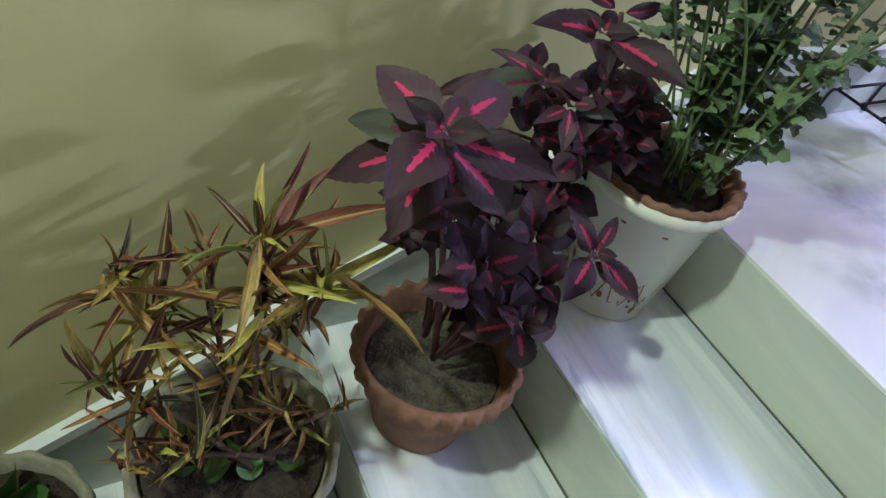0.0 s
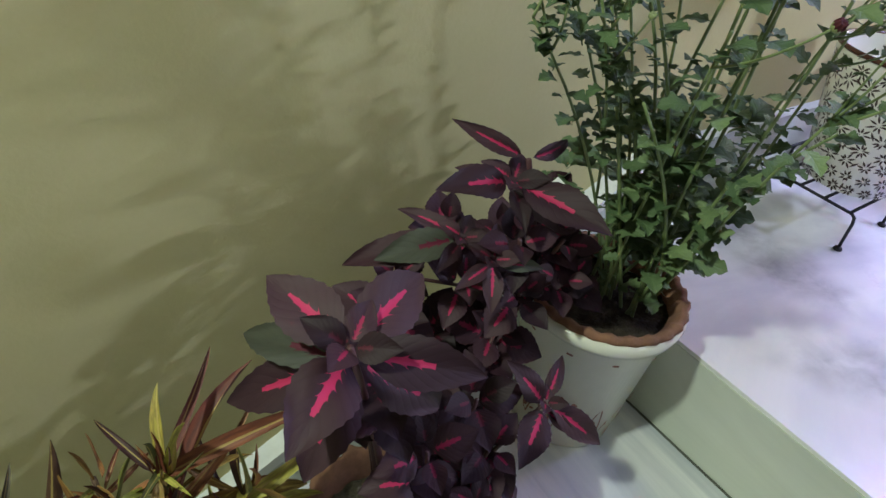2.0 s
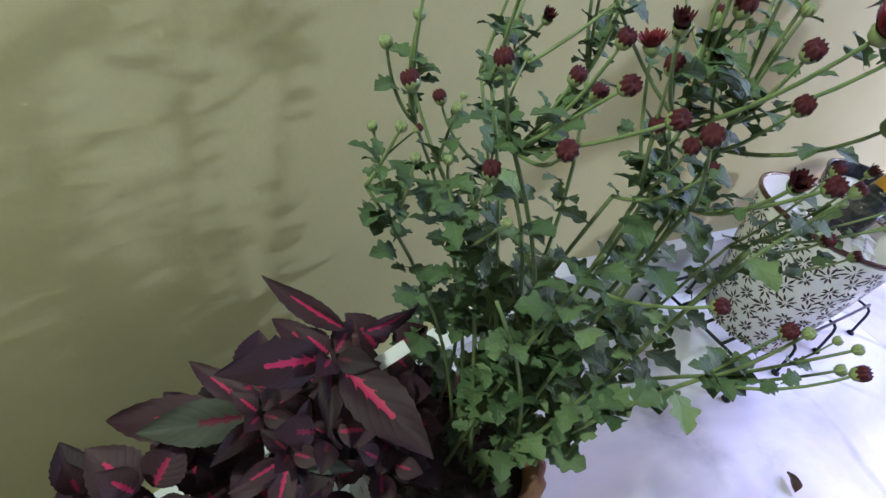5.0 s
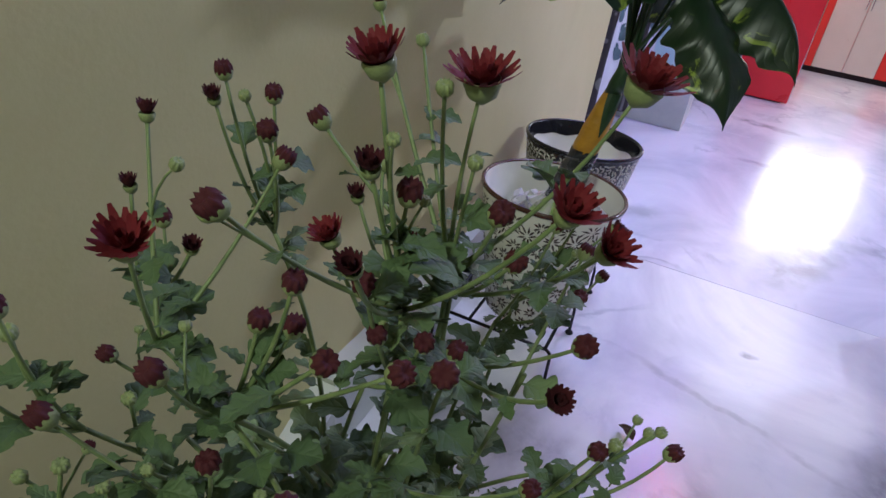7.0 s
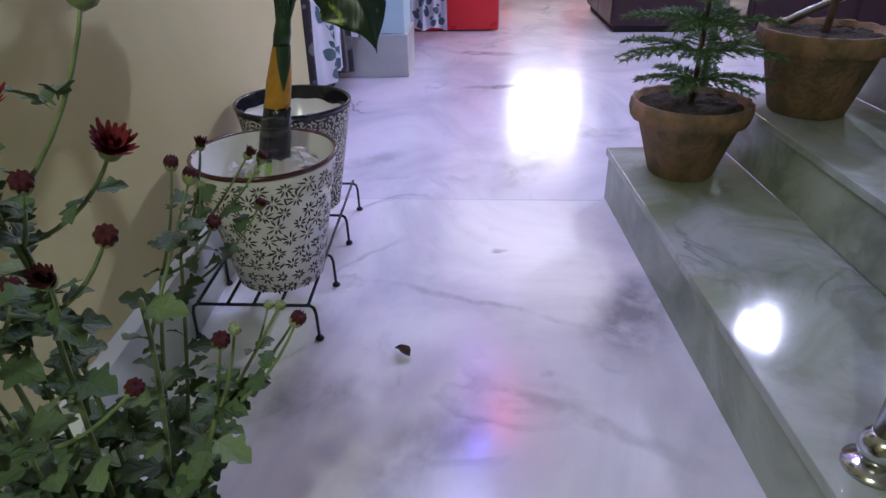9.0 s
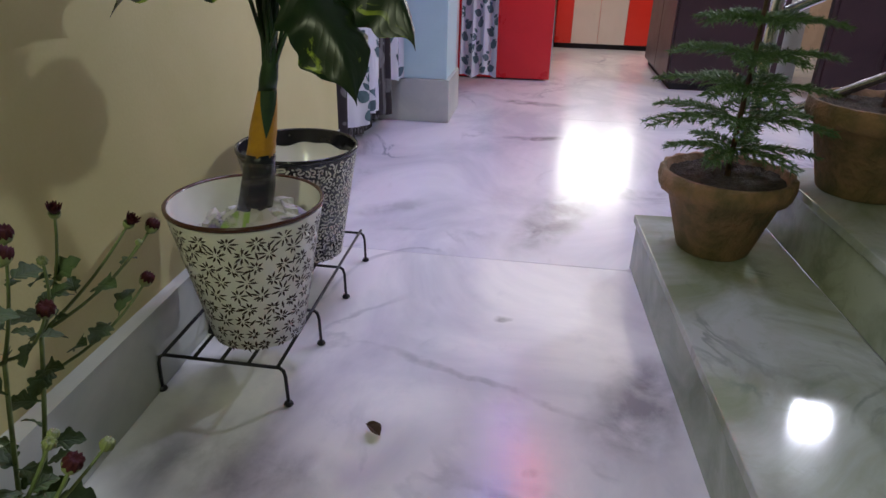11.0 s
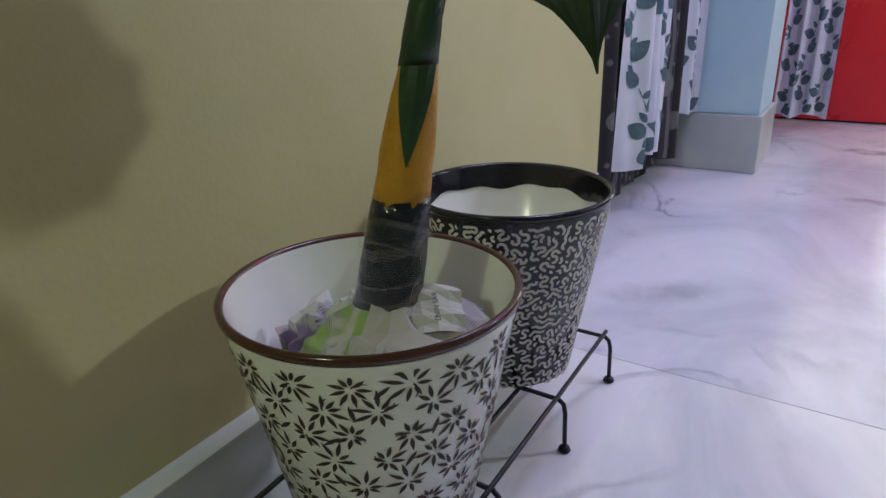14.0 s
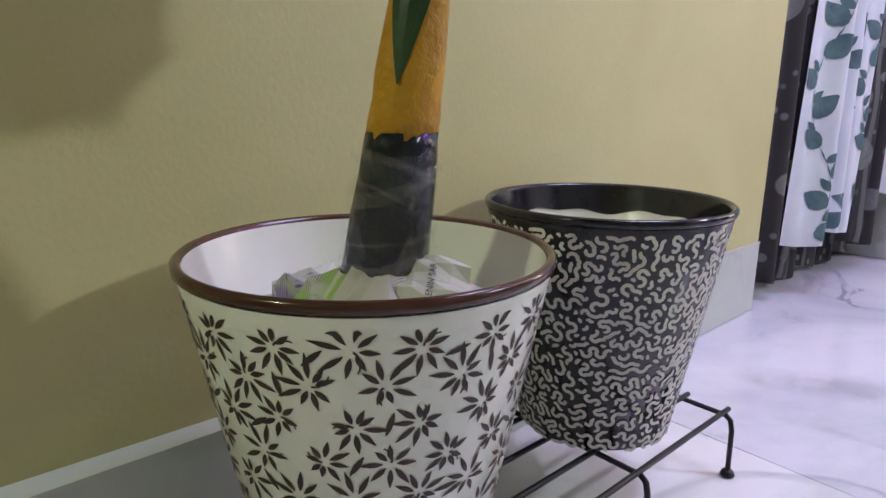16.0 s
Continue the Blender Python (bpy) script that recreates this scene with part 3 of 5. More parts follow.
ped = thing("kitchen_peninsula", (-0.17, 6.75, 0), "red laminate kitchen counter unit with a plain end panel", "kitchen unit")
part("end_panel", boxed((-0.40, -0.94, 0.012), (0.331, -0.915, 0.895), 0.003), M["red"], ped, "dark red end panel")
part("side_panel", boxed((-0.40, -0.914, 0.06), (0.318, 0.97, 0.895)), M["bright_red"], ped)
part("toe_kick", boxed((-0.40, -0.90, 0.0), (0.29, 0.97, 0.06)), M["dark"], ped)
part("edge_strip", boxed((0.3315, -0.935, 0.03), (0.337, -0.915, 0.89)), M["steel"], ped, "aluminium edge strip")
part("handle", boxed((0.319, -0.75, 0.30), (0.328, -0.73, 0.86), 0.002), M["steel"], ped, "steel bar handle")
unit = thing("kitchen_cabinet", (0.7, 8.0, 0), "kitchen base cabinet with ivory doors between red panels", "kitchen unit")
part("toe_kick", boxed((-0.5, -0.24, 0.0), (0.56, 0.3, 0.05)), M["dark"], unit)
part("carcass", boxed((-0.5, -0.25, 0.052), (0.56, 0.3, 0.80)), M["bright_red"], unit)
for x0, x1, m, lab in ((-0.49, -0.332, "bright_red", "red side panel"), (-0.328, -0.060, "ivory", "ivory door"), (-0.056, 0.215, "ivory", "ivory door"), (0.22, 0.55, "bright_red", "red side panel")):
    d = part("door" if m == "ivory" else "panel", boxed((x0, -0.272, 0.052), (x1, -0.252, 0.80), 0.002), M[m], unit, lab)
    if m == "ivory":
        hx = -0.080 if x0 < -0.1 else -0.036
        part("handle", tube([(hx, -0.272, 0.62), (hx, -0.292, 0.625), (hx, -0.292, 0.755), (hx, -0.272, 0.76)], 0.0045, 8), M["steel"], d, "steel bar handle", True)
top = thing("worktop", (0.2, 8.0, 0.8), "black granite kitchen worktop", "worktop")
part("slab", boxed((-0.2 - 0.6, -0.295, 0.001), (1.08, 0.335, 0.032), 0.004), M["granite"], top)
top2 = thing("peninsula_worktop", (-0.17, 6.75, 0.895), "black granite worktop on the red counter", "worktop")
part("slab", boxed((-0.42, -0.965, 0.001), (0.355, 0.94, 0.032), 0.004), M["granite"], top2)

tall = thing("tall_cabinet", (1.045, 5.72, 0), "tall dark maroon wooden cabinet", "cabinet")
part("plinth", boxed((0.02, 0.02, 0), (0.73, 1.2, 0.05)), M["dark"], tall)
part("body", boxed((0, 0, 0.051), (0.75, 1.21, 2.1), 0.004), M["maroon"], tall)
for y in (0.01, 0.61):
    part("door", boxed((-0.018, y, 0.06), (-0.001, y + 0.585, 2.08), 0.003), M["maroon"], tall)
screen_wall = thing("dark_wooden_panelling", (2.03, 5.6, 0), "dark maroon wooden panelling beyond the stairs", "panelling")
part("panel", boxed((0, 0, 0), (1.16, 0.06, 2.3), 0.003), M["maroon"], screen_wall)
for x in (0.03, 0.41, 0.79):
    part("raised_panel", boxed((x, -0.015, 0.08), (x + 0.34, -0.001, 2.2), 0.006), M["maroon"], screen_wall)

# ---- curtains ----


def curtain(name, a, b, z0, z1, folds, depth, material, label, seed=1, vines=0):
    rnd = random.Random(seed)
    cur = thing(name, (*a, z0), label, "curtain", "curtains")
    bm = bmesh.new()
    uv = bm.loops.layers.uv.new("UVMap")
    a, b = Vector((*a, 0)), Vector((*b, 0))
    d = (b - a)
    side = Vector((-d.y, d.x, 0)).normalized()
    nx, nz = 90, 24
    ph = [rnd.uniform(0, 6.28) for _ in range(4)]

    def on(s, h, lift=0.0):
        """A point of the hanging cloth: s across, h up."""
        spread = 0.5 + (s - 0.5) * (0.90 + 0.16 * (1 - h))
        w = math.sin(2 * math.pi * folds * s + ph[0] + 0.5 * math.sin(3 * h + ph[1])) * depth * (0.75 + 0.35 * (1 - h))
        w += 0.25 * depth * math.sin(2 * math.pi * folds * 2.3 * s + ph[2] + 2 * h)
        sag = 0.012 * math.sin(2 * math.pi * folds * s * 0.5 + ph[3]) * max(0.0, 1 - 12 * h)
        return d * spread + side * (w - lift) + Vector((0, 0, h * (z1 - z0) + sag))

    cols = [[bm.verts.new(on(i / nx, k / nz)) for k in range(nz + 1)] for i in range(nx + 1)]
    stretch = d.length * 1.6
    for i in range(nx):
        for k in range(nz):
            f = bm.faces.new((cols[i][k], cols[i + 1][k], cols[i + 1][k + 1], cols[i][k + 1]))
            for lp, (ii, kk) in zip(f.loops, ((i, k), (i + 1, k), (i + 1, k + 1), (i, k + 1))):
                lp[uv].uv = (ii / nx * stretch, kk / nz * (z1 - z0))
    part("cloth", bm, material, cur, smooth=True)
    if not vines:
        return cur
    pb = bmesh.new()
    tall = z1 - z0

    def stroke(s0, h0, ang, ln, wide, steps=6):
        prev = None
        for q in range(steps + 1):
            t = q / steps
            c, e = math.cos(ang), math.sin(ang)
            w = wide * math.sin(math.pi * (0.04 + 0.92 * t) ** 0.8)
            row = []
            for k in (-1, 0, 1):
                x, y = c * ln * t - e * w * k, e * ln * t + c * w * k
                row.append(pb.verts.new(on(min(0.995, max(0.005, s0 + x / stretch)), min(0.99, max(0.006, h0 + y / tall)), 0.0025)))
            if prev:
                for k in (0, 1):
                    pb.faces.new((prev[k], prev[k + 1], row[k + 1], row[k]))
            prev = row

    for v in range(vines):
        s0 = (v + 0.5) / vines
        z = rnd.uniform(0, 0.05)
        k = 0
        while z < min(tall, 1.15):
            sway = 0.22 / vines * math.sin(z * 11 + v * 2)
            dsw = 0.22 / vines * math.sin((z + 0.035) * 11 + v * 2)
            stroke(s0 + sway, z / tall, math.atan2(0.035, (dsw - sway) * stretch), 0.04, 0.0022, 2)
            up_ = rnd.uniform(0.3, 0.9)
            big_ = k % 2 == 0
            ang = up_ if k % 4 < 2 else math.pi - up_
            stroke(s0 + sway, z / tall, ang, rnd.uniform(0.072, 0.095) if big_ else 0.045, 0.028 if big_ else 0.012)
            z += 0.042
            k += 1
    tagged(part("leaf_pattern", pb, M["leaf_print"], cur, "grey-green leaf print"), kind="stuff")
    return cur


curtain("curtain", (-0.79, 3.37), (-0.80, 3.58), 0.06, 2.15, 2, 0.022, M["cloth_dark"], "dark printed curtain in the doorway", 2)
curtain("curtain", (-0.74, 3.52), (-0.77, 3.98), 0.17, 2.15, 3, 0.035, M["cloth_white"], "white curtain printed with grey-green leaves", 3, 4)
curtain("curtain", (-0.755, 3.98), (-0.74, 4.16), 0.10, 2.15, 2, 0.025, M["cloth_dark"], "dark printed curtain beside the pillar", 4)
curtain("curtain", (-0.775, 4.10), (-0.69, 4.32), 0.26, 2.15, 2, 0.02, M["cloth_white"], "white curtain printed with grey-green leaves by the pillar", 5, 2)
curtain("curtain", (-0.505, 5.52), (-0.245, 5.54), 0.07, 2.15, 3, 0.022, M["cloth_white"], "white leaf-printed curtain beside the red counter", 6, 3)

# added cloth sheet stands in for the dark band under the curtains
curtain("curtain", (-0.835, 3.36), (-0.845, 4.31), 0.015, 2.15, 6, 0.014, M["cloth_dark"], "dark sheet added behind the curtains for the doorway's dark base", 8)

# ---- bright kitchen window and small coloured lamps ----


def glow(name, colour, strength):
    m, n, l, p = base(name, colour, 0.4)
    p.inputs["Emission Color"].default_value = (*colour, 1)
    p.inputs["Emission Strength"].default_value = strength
    return m


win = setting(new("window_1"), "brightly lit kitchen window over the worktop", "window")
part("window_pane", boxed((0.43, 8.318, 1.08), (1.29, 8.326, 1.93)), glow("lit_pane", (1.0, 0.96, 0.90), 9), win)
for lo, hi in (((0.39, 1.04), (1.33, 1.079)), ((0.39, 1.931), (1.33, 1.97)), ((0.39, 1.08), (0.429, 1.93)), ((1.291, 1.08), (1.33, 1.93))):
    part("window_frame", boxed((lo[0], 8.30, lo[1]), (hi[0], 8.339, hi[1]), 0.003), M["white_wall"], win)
for nm, at, col, st in (("red_lamp", (0.28, 4.33, 2.70), (1.0, 0.05, 0.08), 500), ("blue_lamp", (0.02, 3.95, 2.70), (0.12, 0.10, 1.0), 420), ("violet_lamp", (0.05, 4.9, 2.70), (0.5, 0.25, 1.0), 300)):
    lampo = thing(nm, at, "small coloured decoration lamp fixed to the ceiling", "lamp", "decoration lamps")
    part("bulb", lathe([(0.0005, -0.03), (0.02, -0.022), (0.026, 0.0), (0.02, 0.022)], 20), glow(nm + "_glow", col, st), lampo, smooth=True)
    part("socket", lathe([(0.02, 0.0225), (0.03, 0.03), (0.03, 0.049)], 20), M["white_wall"], lampo)

# ---- plants ----


def leaf_material(name, rough=0.45):
    m, n, l, p = base(name, (0.1, 0.1, 0.1), rough)
    tc = n.new("ShaderNodeTexCoord")
    sep = n.new("ShaderNodeSeparateXYZ")
    l.new(tc.outputs["UV"], sep.inputs[0])
    rnd = n.new("ShaderNodeObjectInfo").outputs["Random"]
    return m, n, l, p, tc.outputs["UV"], sep.outputs[0], sep.outputs[1], rnd


def maths(n, l, op, a, b=None):
    m = n.new("ShaderNodeMath")
    m.operation = op
    for sock, v in zip(m.inputs, (a, b)):
        if v is None:
            continue
        if isinstance(v, (int, float)):
            sock.default_value = v
        else:
            l.new(v, sock)
    return m.outputs[0]


def veined(n, l, p, u, v, across, slant, strength, dist=0.003):
    """Side veins leaving the midrib."""
    off = maths(n, l, "ABSOLUTE", maths(n, l, "SUBTRACT", u, 0.5))
    ph = maths(n, l, "SUBTRACT", maths(n, l, "MULTIPLY", v, across), maths(n, l, "MULTIPLY", off, slant))
    w = maths(n, l, "ABSOLUTE", maths(n, l, "SINE", ph))
    mid = maths(n, l, "MINIMUM", maths(n, l, "MULTIPLY", off, 14.0), 1.0)
    h = maths(n, l, "MULTIPLY", maths(n, l, "POWER", w, 0.4), mid)
    bump(n, l, p, h, strength, dist)
    return off, h


def coleus_leaf_mat(name, tones, crown=False):
    m, n, l, p, uv, u, v, rnd = leaf_material(name, 0.62)
    off, h = veined(n, l, p, u, v, 24.0, 16.0, 0.12)
    jag = noise_tex(n, l, uv, 18.0, 3)
    reach = maths(n, l, "ADD", maths(n, l, "MULTIPLY", jag, 0.17), maths(n, l, "MULTIPLY", maths(n, l, "SUBTRACT", 1.0, h), 0.22))
    width = maths(n, l, "MULTIPLY", maths(n, l, "SUBTRACT", 0.84, v), reach)
    near = maths(n, l, "LESS_THAN", off, width)
    low = maths(n, l, "LESS_THAN", v, maths(n, l, "ADD", 0.56 if crown else 0.36, maths(n, l, "MULTIPLY", rnd, 0.12 if crown else 0.3)))
    low2 = maths(n, l, "GREATER_THAN", v, 0.06)
    mask = maths(n, l, "MULTIPLY", near, maths(n, l, "MULTIPLY", low, low2))
    tone = ramp(n, l, rnd, [(0.0, tones[0]), (0.5, tones[1]), (1.0, tones[2])])
    mottle = noise_tex(n, l, uv, 6.0, 4)
    tone = mix(n, l, maths(n, l, "MULTIPLY", mottle, 0.5), tone, mix(n, l, 1.0, tone, (1.5, 2.1, 1.6), "MULTIPLY"))
    tone = mix(n, l, maths(n, l, "MULTIPLY", h, 0.3), tone, mix(n, l, 1.0, tone, (1.3, 1.3, 1.35), "MULTIPLY"))
    p.inputs["Specular IOR Level"].default_value = 0.3
    vivid = maths(n, l, "ADD", 0.75, maths(n, l, "MULTIPLY", rnd, 0.25)) if crown else maths(n, l, "POWER", rnd, 1.6)
    pink = mix(n, l, vivid, (0.05, 0.004, 0.014), (0.42, 0.022, 0.095))
    l.new(mix(n, l, mask, tone, pink), p.inputs["Base Color"])
    return m


def strap_leaf_mat():
    m, n, l, p, uv, u, v, rnd = leaf_material("croton_leaf", 0.62)
    tone = ramp(n, l, rnd, [(0.0, (0.04, 0.010, 0.010)), (0.18, (0.15, 0.035, 0.018)), (0.32, (0.30, 0.13, 0.035)), (0.5, (0.33, 0.22, 0.04)), (0.66, (0.46, 0.44, 0.06)), (0.78, (0.20, 0.22, 0.045)), (0.9, (0.09, 0.10, 0.03)), (1.0, (0.10, 0.03, 0.02))])
    blot = ramp(n, l, noise_tex(n, l, uv, 7.0, 4), [(0.4, 0.0), (0.62, 0.8)])
    tone = mix(n, l, blot, tone, mix(n, l, 1.0, tone, (0.45, 0.40, 0.6), "MULTIPLY"))
    off = maths(n, l, "ABSOLUTE", maths(n, l, "SUBTRACT", u, 0.5))
    mid = maths(n, l, "LESS_THAN", off, 0.07)
    l.new(mix(n, l, maths(n, l, "MULTIPLY", mid, 0.55), tone, (0.55, 0.42, 0.12)), p.inputs["Base Color"])
    return m


def green_leaf_mat(name, dark, light, rough=0.5):
    m, n, l, p, uv, u, v, rnd = leaf_material(name, rough)
    veined(n, l, p, u, v, 16.0, 9.0, 0.35, 0.002)
    tone = mix(n, l, rnd, dark, light)
    blot = noise_tex(n, l, uv, 5.0, 3)
    l.new(mix(n, l, maths(n, l, "MULTIPLY", blot, 0.5), tone, mix(n, l, 1.0, tone, (0.6, 0.65, 0.6), "MULTIPLY")), p.inputs["Base Color"])
    return m


def pothos_mat():
    m, n, l, p, uv, u, v, rnd = leaf_material("variegated_leaf", 0.36)
    off, h = veined(n, l, p, u, v, 34.0, 26.0, 0.13, 0.003)
    mp = n.new("ShaderNodeMapping")
    mp.inputs["Scale"].default_value = (2.2, 2.6, 1.0)
    l.new(uv, mp.inputs["Vector"])
    sh = n.new("ShaderNodeCombineXYZ")
    l.new(maths(n, l, "MULTIPLY", rnd, 9.0), sh.inputs[0])
    l.new(sh.outputs[0], mp.inputs["Location"])
    blot = noise_tex(n, l, mp.outputs["Vector"], 1.6, 5, 0.6, 1.2)
    blot = maths(n, l, "ADD", blot, maths(n, l, "MULTIPLY", rnd, 0.07))
    mask = ramp(n, l, blot, [(0.625, 0.0), (0.67, 1.0)])
    edge = ramp(n, l, off, [(0.22, 0.0), (0.34, 1.0)])
    green = mix(n, l, noise_tex(n, l, uv, 9.0, 4), (0.006, 0.018, 0.007), (0.014, 0.040, 0.012))
    lime = mix(n, l, noise_tex(n, l, uv, 14.0, 3), (0.16, 0.28, 0.02), (0.42, 0.50, 0.07))
    l.new(mix(n, l, mix(n, l, 1.0, mask, edge, "MULTIPLY"), green, lime), p.inputs["Base Color"])
    return m


M["coleus"] = coleus_leaf_mat("purple_coleus_leaf", ((0.010, 0.002, 0.005), (0.024, 0.006, 0.012), (0.042, 0.018, 0.026)))
M["coleus_crown"] = coleus_leaf_mat("vivid_coleus_leaf", ((0.016, 0.005, 0.010), (0.026, 0.009, 0.015), (0.042, 0.018, 0.026)), True)
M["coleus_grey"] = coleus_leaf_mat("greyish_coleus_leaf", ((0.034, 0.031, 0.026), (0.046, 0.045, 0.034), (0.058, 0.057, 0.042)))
M["strap"] = strap_leaf_mat()
M["mum_leaf"] = green_leaf_mat("chrysanthemum_leaf", (0.060, 0.105, 0.038), (0.185, 0.255, 0.105), 0.65)
M["round_leaf"] = green_leaf_mat("round_leaf", (0.05, 0.12, 0.02), (0.11, 0.22, 0.04))
M["pothos"] = pothos_mat()
M["needle"] = worn("conifer_needles", (0.045, 0.10, 0.032), (0.14, 0.235, 0.08), 0.55, 30, 120, 0.1)
M["green_stem"] = worn("green_stem", (0.09, 0.14, 0.045), (0.24, 0.30, 0.12), 0.5, 40, 120, 0.1)
M["dark_stalk"] = worn("dark_green_stalk", (0.010, 0.030, 0.012), (0.030, 0.075, 0.022), 0.4, 30, 120, 0.1)
M["purple_stem"] = worn("purple_stem", (0.035, 0.012, 0.016), (0.09, 0.035, 0.035), 0.5, 30, 120, 0.1)
M["bark"] = worn("brown_bark", (0.05, 0.028, 0.016), (0.14, 0.085, 0.05), 0.85, 30, 120, 0.5)
M["petal"] = worn("crimson_petal", (0.075, 0.003, 0.006), (0.21, 0.007, 0.014), 0.75, 60, 160, 0.15)
M["dark_petal"] = worn("dark_crimson_petal", (0.026, 0.001, 0.004), (0.080, 0.003, 0.009), 0.8, 60, 160, 0.15)
M["calyx"] = worn("pale_green_bud", (0.10, 0.15, 0.05), (0.34, 0.38, 0.16), 0.5, 60, 160, 0.2)


def blade(shape, ns=10, nu=4, droop=0.1, cup=0.1, serr=0.0, teeth=14, wave=0.0, thick=True, curl=0.0, ruffle=0.0, phase=0.0):
    """A leaf of length 1 along +Y, face up; shape(s) gives half its width."""
    bm = bmesh.new()
    uv = bm.loops.layers.uv.new("UVMap")
    rows = []
    for i in range(ns + 1):
        s = i / ns
        row = []
        for k in range(-nu, nu + 1):
            u = k / nu
            w = shape(s)
            if abs(k) == nu and serr:
                w *= 1 + serr * (1 if i % 2 else -1)
            if ruffle:
                side = phase + (1.7 if k < 0 else 0.0)
                w *= 1 + ruffle * (math.sin(19 * s + side) + 0.7 * math.sin(37 * s + 2 * side)) * abs(u) ** 3
            z = cup * abs(u) ** 1.3 * w * 2 + droop * s * (1 - s) * 1.3 + wave * math.sin(5 * s + 2.2 * u) * abs(u) * w - curl * max(0, s - 0.6) ** 2
            if ruffle:
                z += ruffle * w * abs(u) ** 2 * (math.sin(15 * s + side) + 0.6 * math.sin(31 * s + side)) + 0.035 * w * math.sin(26 * s - 5 * abs(u) + phase) * abs(u)
            row.append(bm.verts.new((u * w, s, z)))
        rows.append(row)
    for i in range(ns):
        for k in range(2 * nu):
            f = bm.faces.new((rows[i][k], rows[i][k + 1], rows[i + 1][k + 1], rows[i + 1][k]))
            for lp, (a, b) in zip(f.loops, ((i, k), (i, k + 1), (i + 1, k + 1), (i + 1, k))):
                lp[uv].uv = (b / (2 * nu), a / ns)
    return bm


def oval(peak, half, sharp=1.0):
    def f(s):
        a = math.sin(math.pi * min(1, max(0.0, s)) ** peak)
        return half * max(a, 0.0) ** sharp + 0.004
    return f


def lobed(half):
    def f(s):
        env = math.sin(math.pi * min(1, 0.06 + 0.94 * s) ** 1.15) ** 0.8
        cut = 0.48 + 0.52 * abs(math.cos(3.2 * math.pi * s + 0.6))
        return half * env * cut * (0.25 if s < 0.15 else 1) + 0.006
    return f


def heart(half):
    """Broad heart-shaped leaf drawn out to a point."""
    def f(s):
        if s < 0.78:
            return half * math.sin(math.pi * (0.07 + 0.83 * (s / 0.86)) ** 0.72) ** 0.5
        q = (s - 0.78) / 0.22
        return half * (0.62 * (1 - q) ** 1.7) + 0.004
    return f


LEAF = {
    "coleus": [mesh_of(blade(oval(0.74, 0.37, 0.95), 18, 5, 0.16 + 0.1 * i, 0.10, 0.035, wave=0.10 + 0.05 * i), "coleus_leaf", M["coleus"], True) for i in range(3)],
    "crown": [mesh_of(blade(oval(0.74, 0.37, 0.95), 18, 5, 0.12 + 0.08 * i, 0.08, 0.035, wave=0.12 + 0.05 * i), "vivid_coleus_leaf", M["coleus_crown"], True) for i in range(3)],
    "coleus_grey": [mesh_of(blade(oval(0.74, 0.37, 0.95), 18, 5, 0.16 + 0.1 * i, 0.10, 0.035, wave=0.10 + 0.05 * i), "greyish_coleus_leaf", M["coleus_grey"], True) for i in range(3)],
    "strap": [mesh_of(blade(oval(0.62, 0.050 + 0.008 * i, 0.7), 9, 1, 0.03 + 0.09 * i, 0.45, wave=0.5), "strap_leaf", M["strap"], True) for i in range(4)],
    "mum": [mesh_of(blade(lobed(0.34), 16, 2, 0.2 + 0.15 * i, 0.15, wave=0.25), "lobed_leaf", M["mum_leaf"], True) for i in range(3)],
    "round": [mesh_of(blade(oval(0.85, 0.42, 0.7), 10, 3, 0.15, 0.15), "round_leaf", M["round_leaf"], True)],
    "pothos": [mesh_of(blade(heart(0.43), 34, 8, 0.10 + 0.10 * i, 0.02 - 0.20 * i, 0.0, wave=0.16, curl=0.7, ruffle=0.075, phase=2.1 * i), "broad_leaf", M["pothos"], True) for i in range(3)],
}


def put_leaf(parent, mesh, at, tip, face, wide=1.0, name="leaf", label=""):
    """One leaf from its foot to its tip, its face turned towards the given way."""
    at, tip = Vector(at), Vector(tip)
    d = tip - at
    y = d.normalized()
    z = Vector(face)
    x = y.cross(z)
    if x.length < 1e-3:
        x = y.orthogonal()
    x.normalize()
    z = x.cross(y)
    ln = d.length
    ob = new(name, mesh)
    ob.parent = parent
    rot = Matrix((x, y, z)).transposed().to_4x4()
    ob.matrix_basis = Matrix.Translation(at - parent.location) @ rot @ Matrix.Diagonal((ln * wide, ln, ln, 1))
    if label:
        ob["label"] = label
    return ob


def sphere_dir(rnd, up=0.3):
    a = rnd.uniform(0, 2 * math.pi)
    z = rnd.uniform(up - 0.5, up + 0.5)
    r = math.sqrt(max(0.05, 1 - z * z))
    return Vector((r * math.cos(a), r * math.sin(a), z))


def stem_part(parent, pts, r0, r1, material, name="stem", seg=7):
    return part(name, tube([Vector(p) - parent.location for p in pts], r0, seg, taper=r1), material, parent, smooth=True)


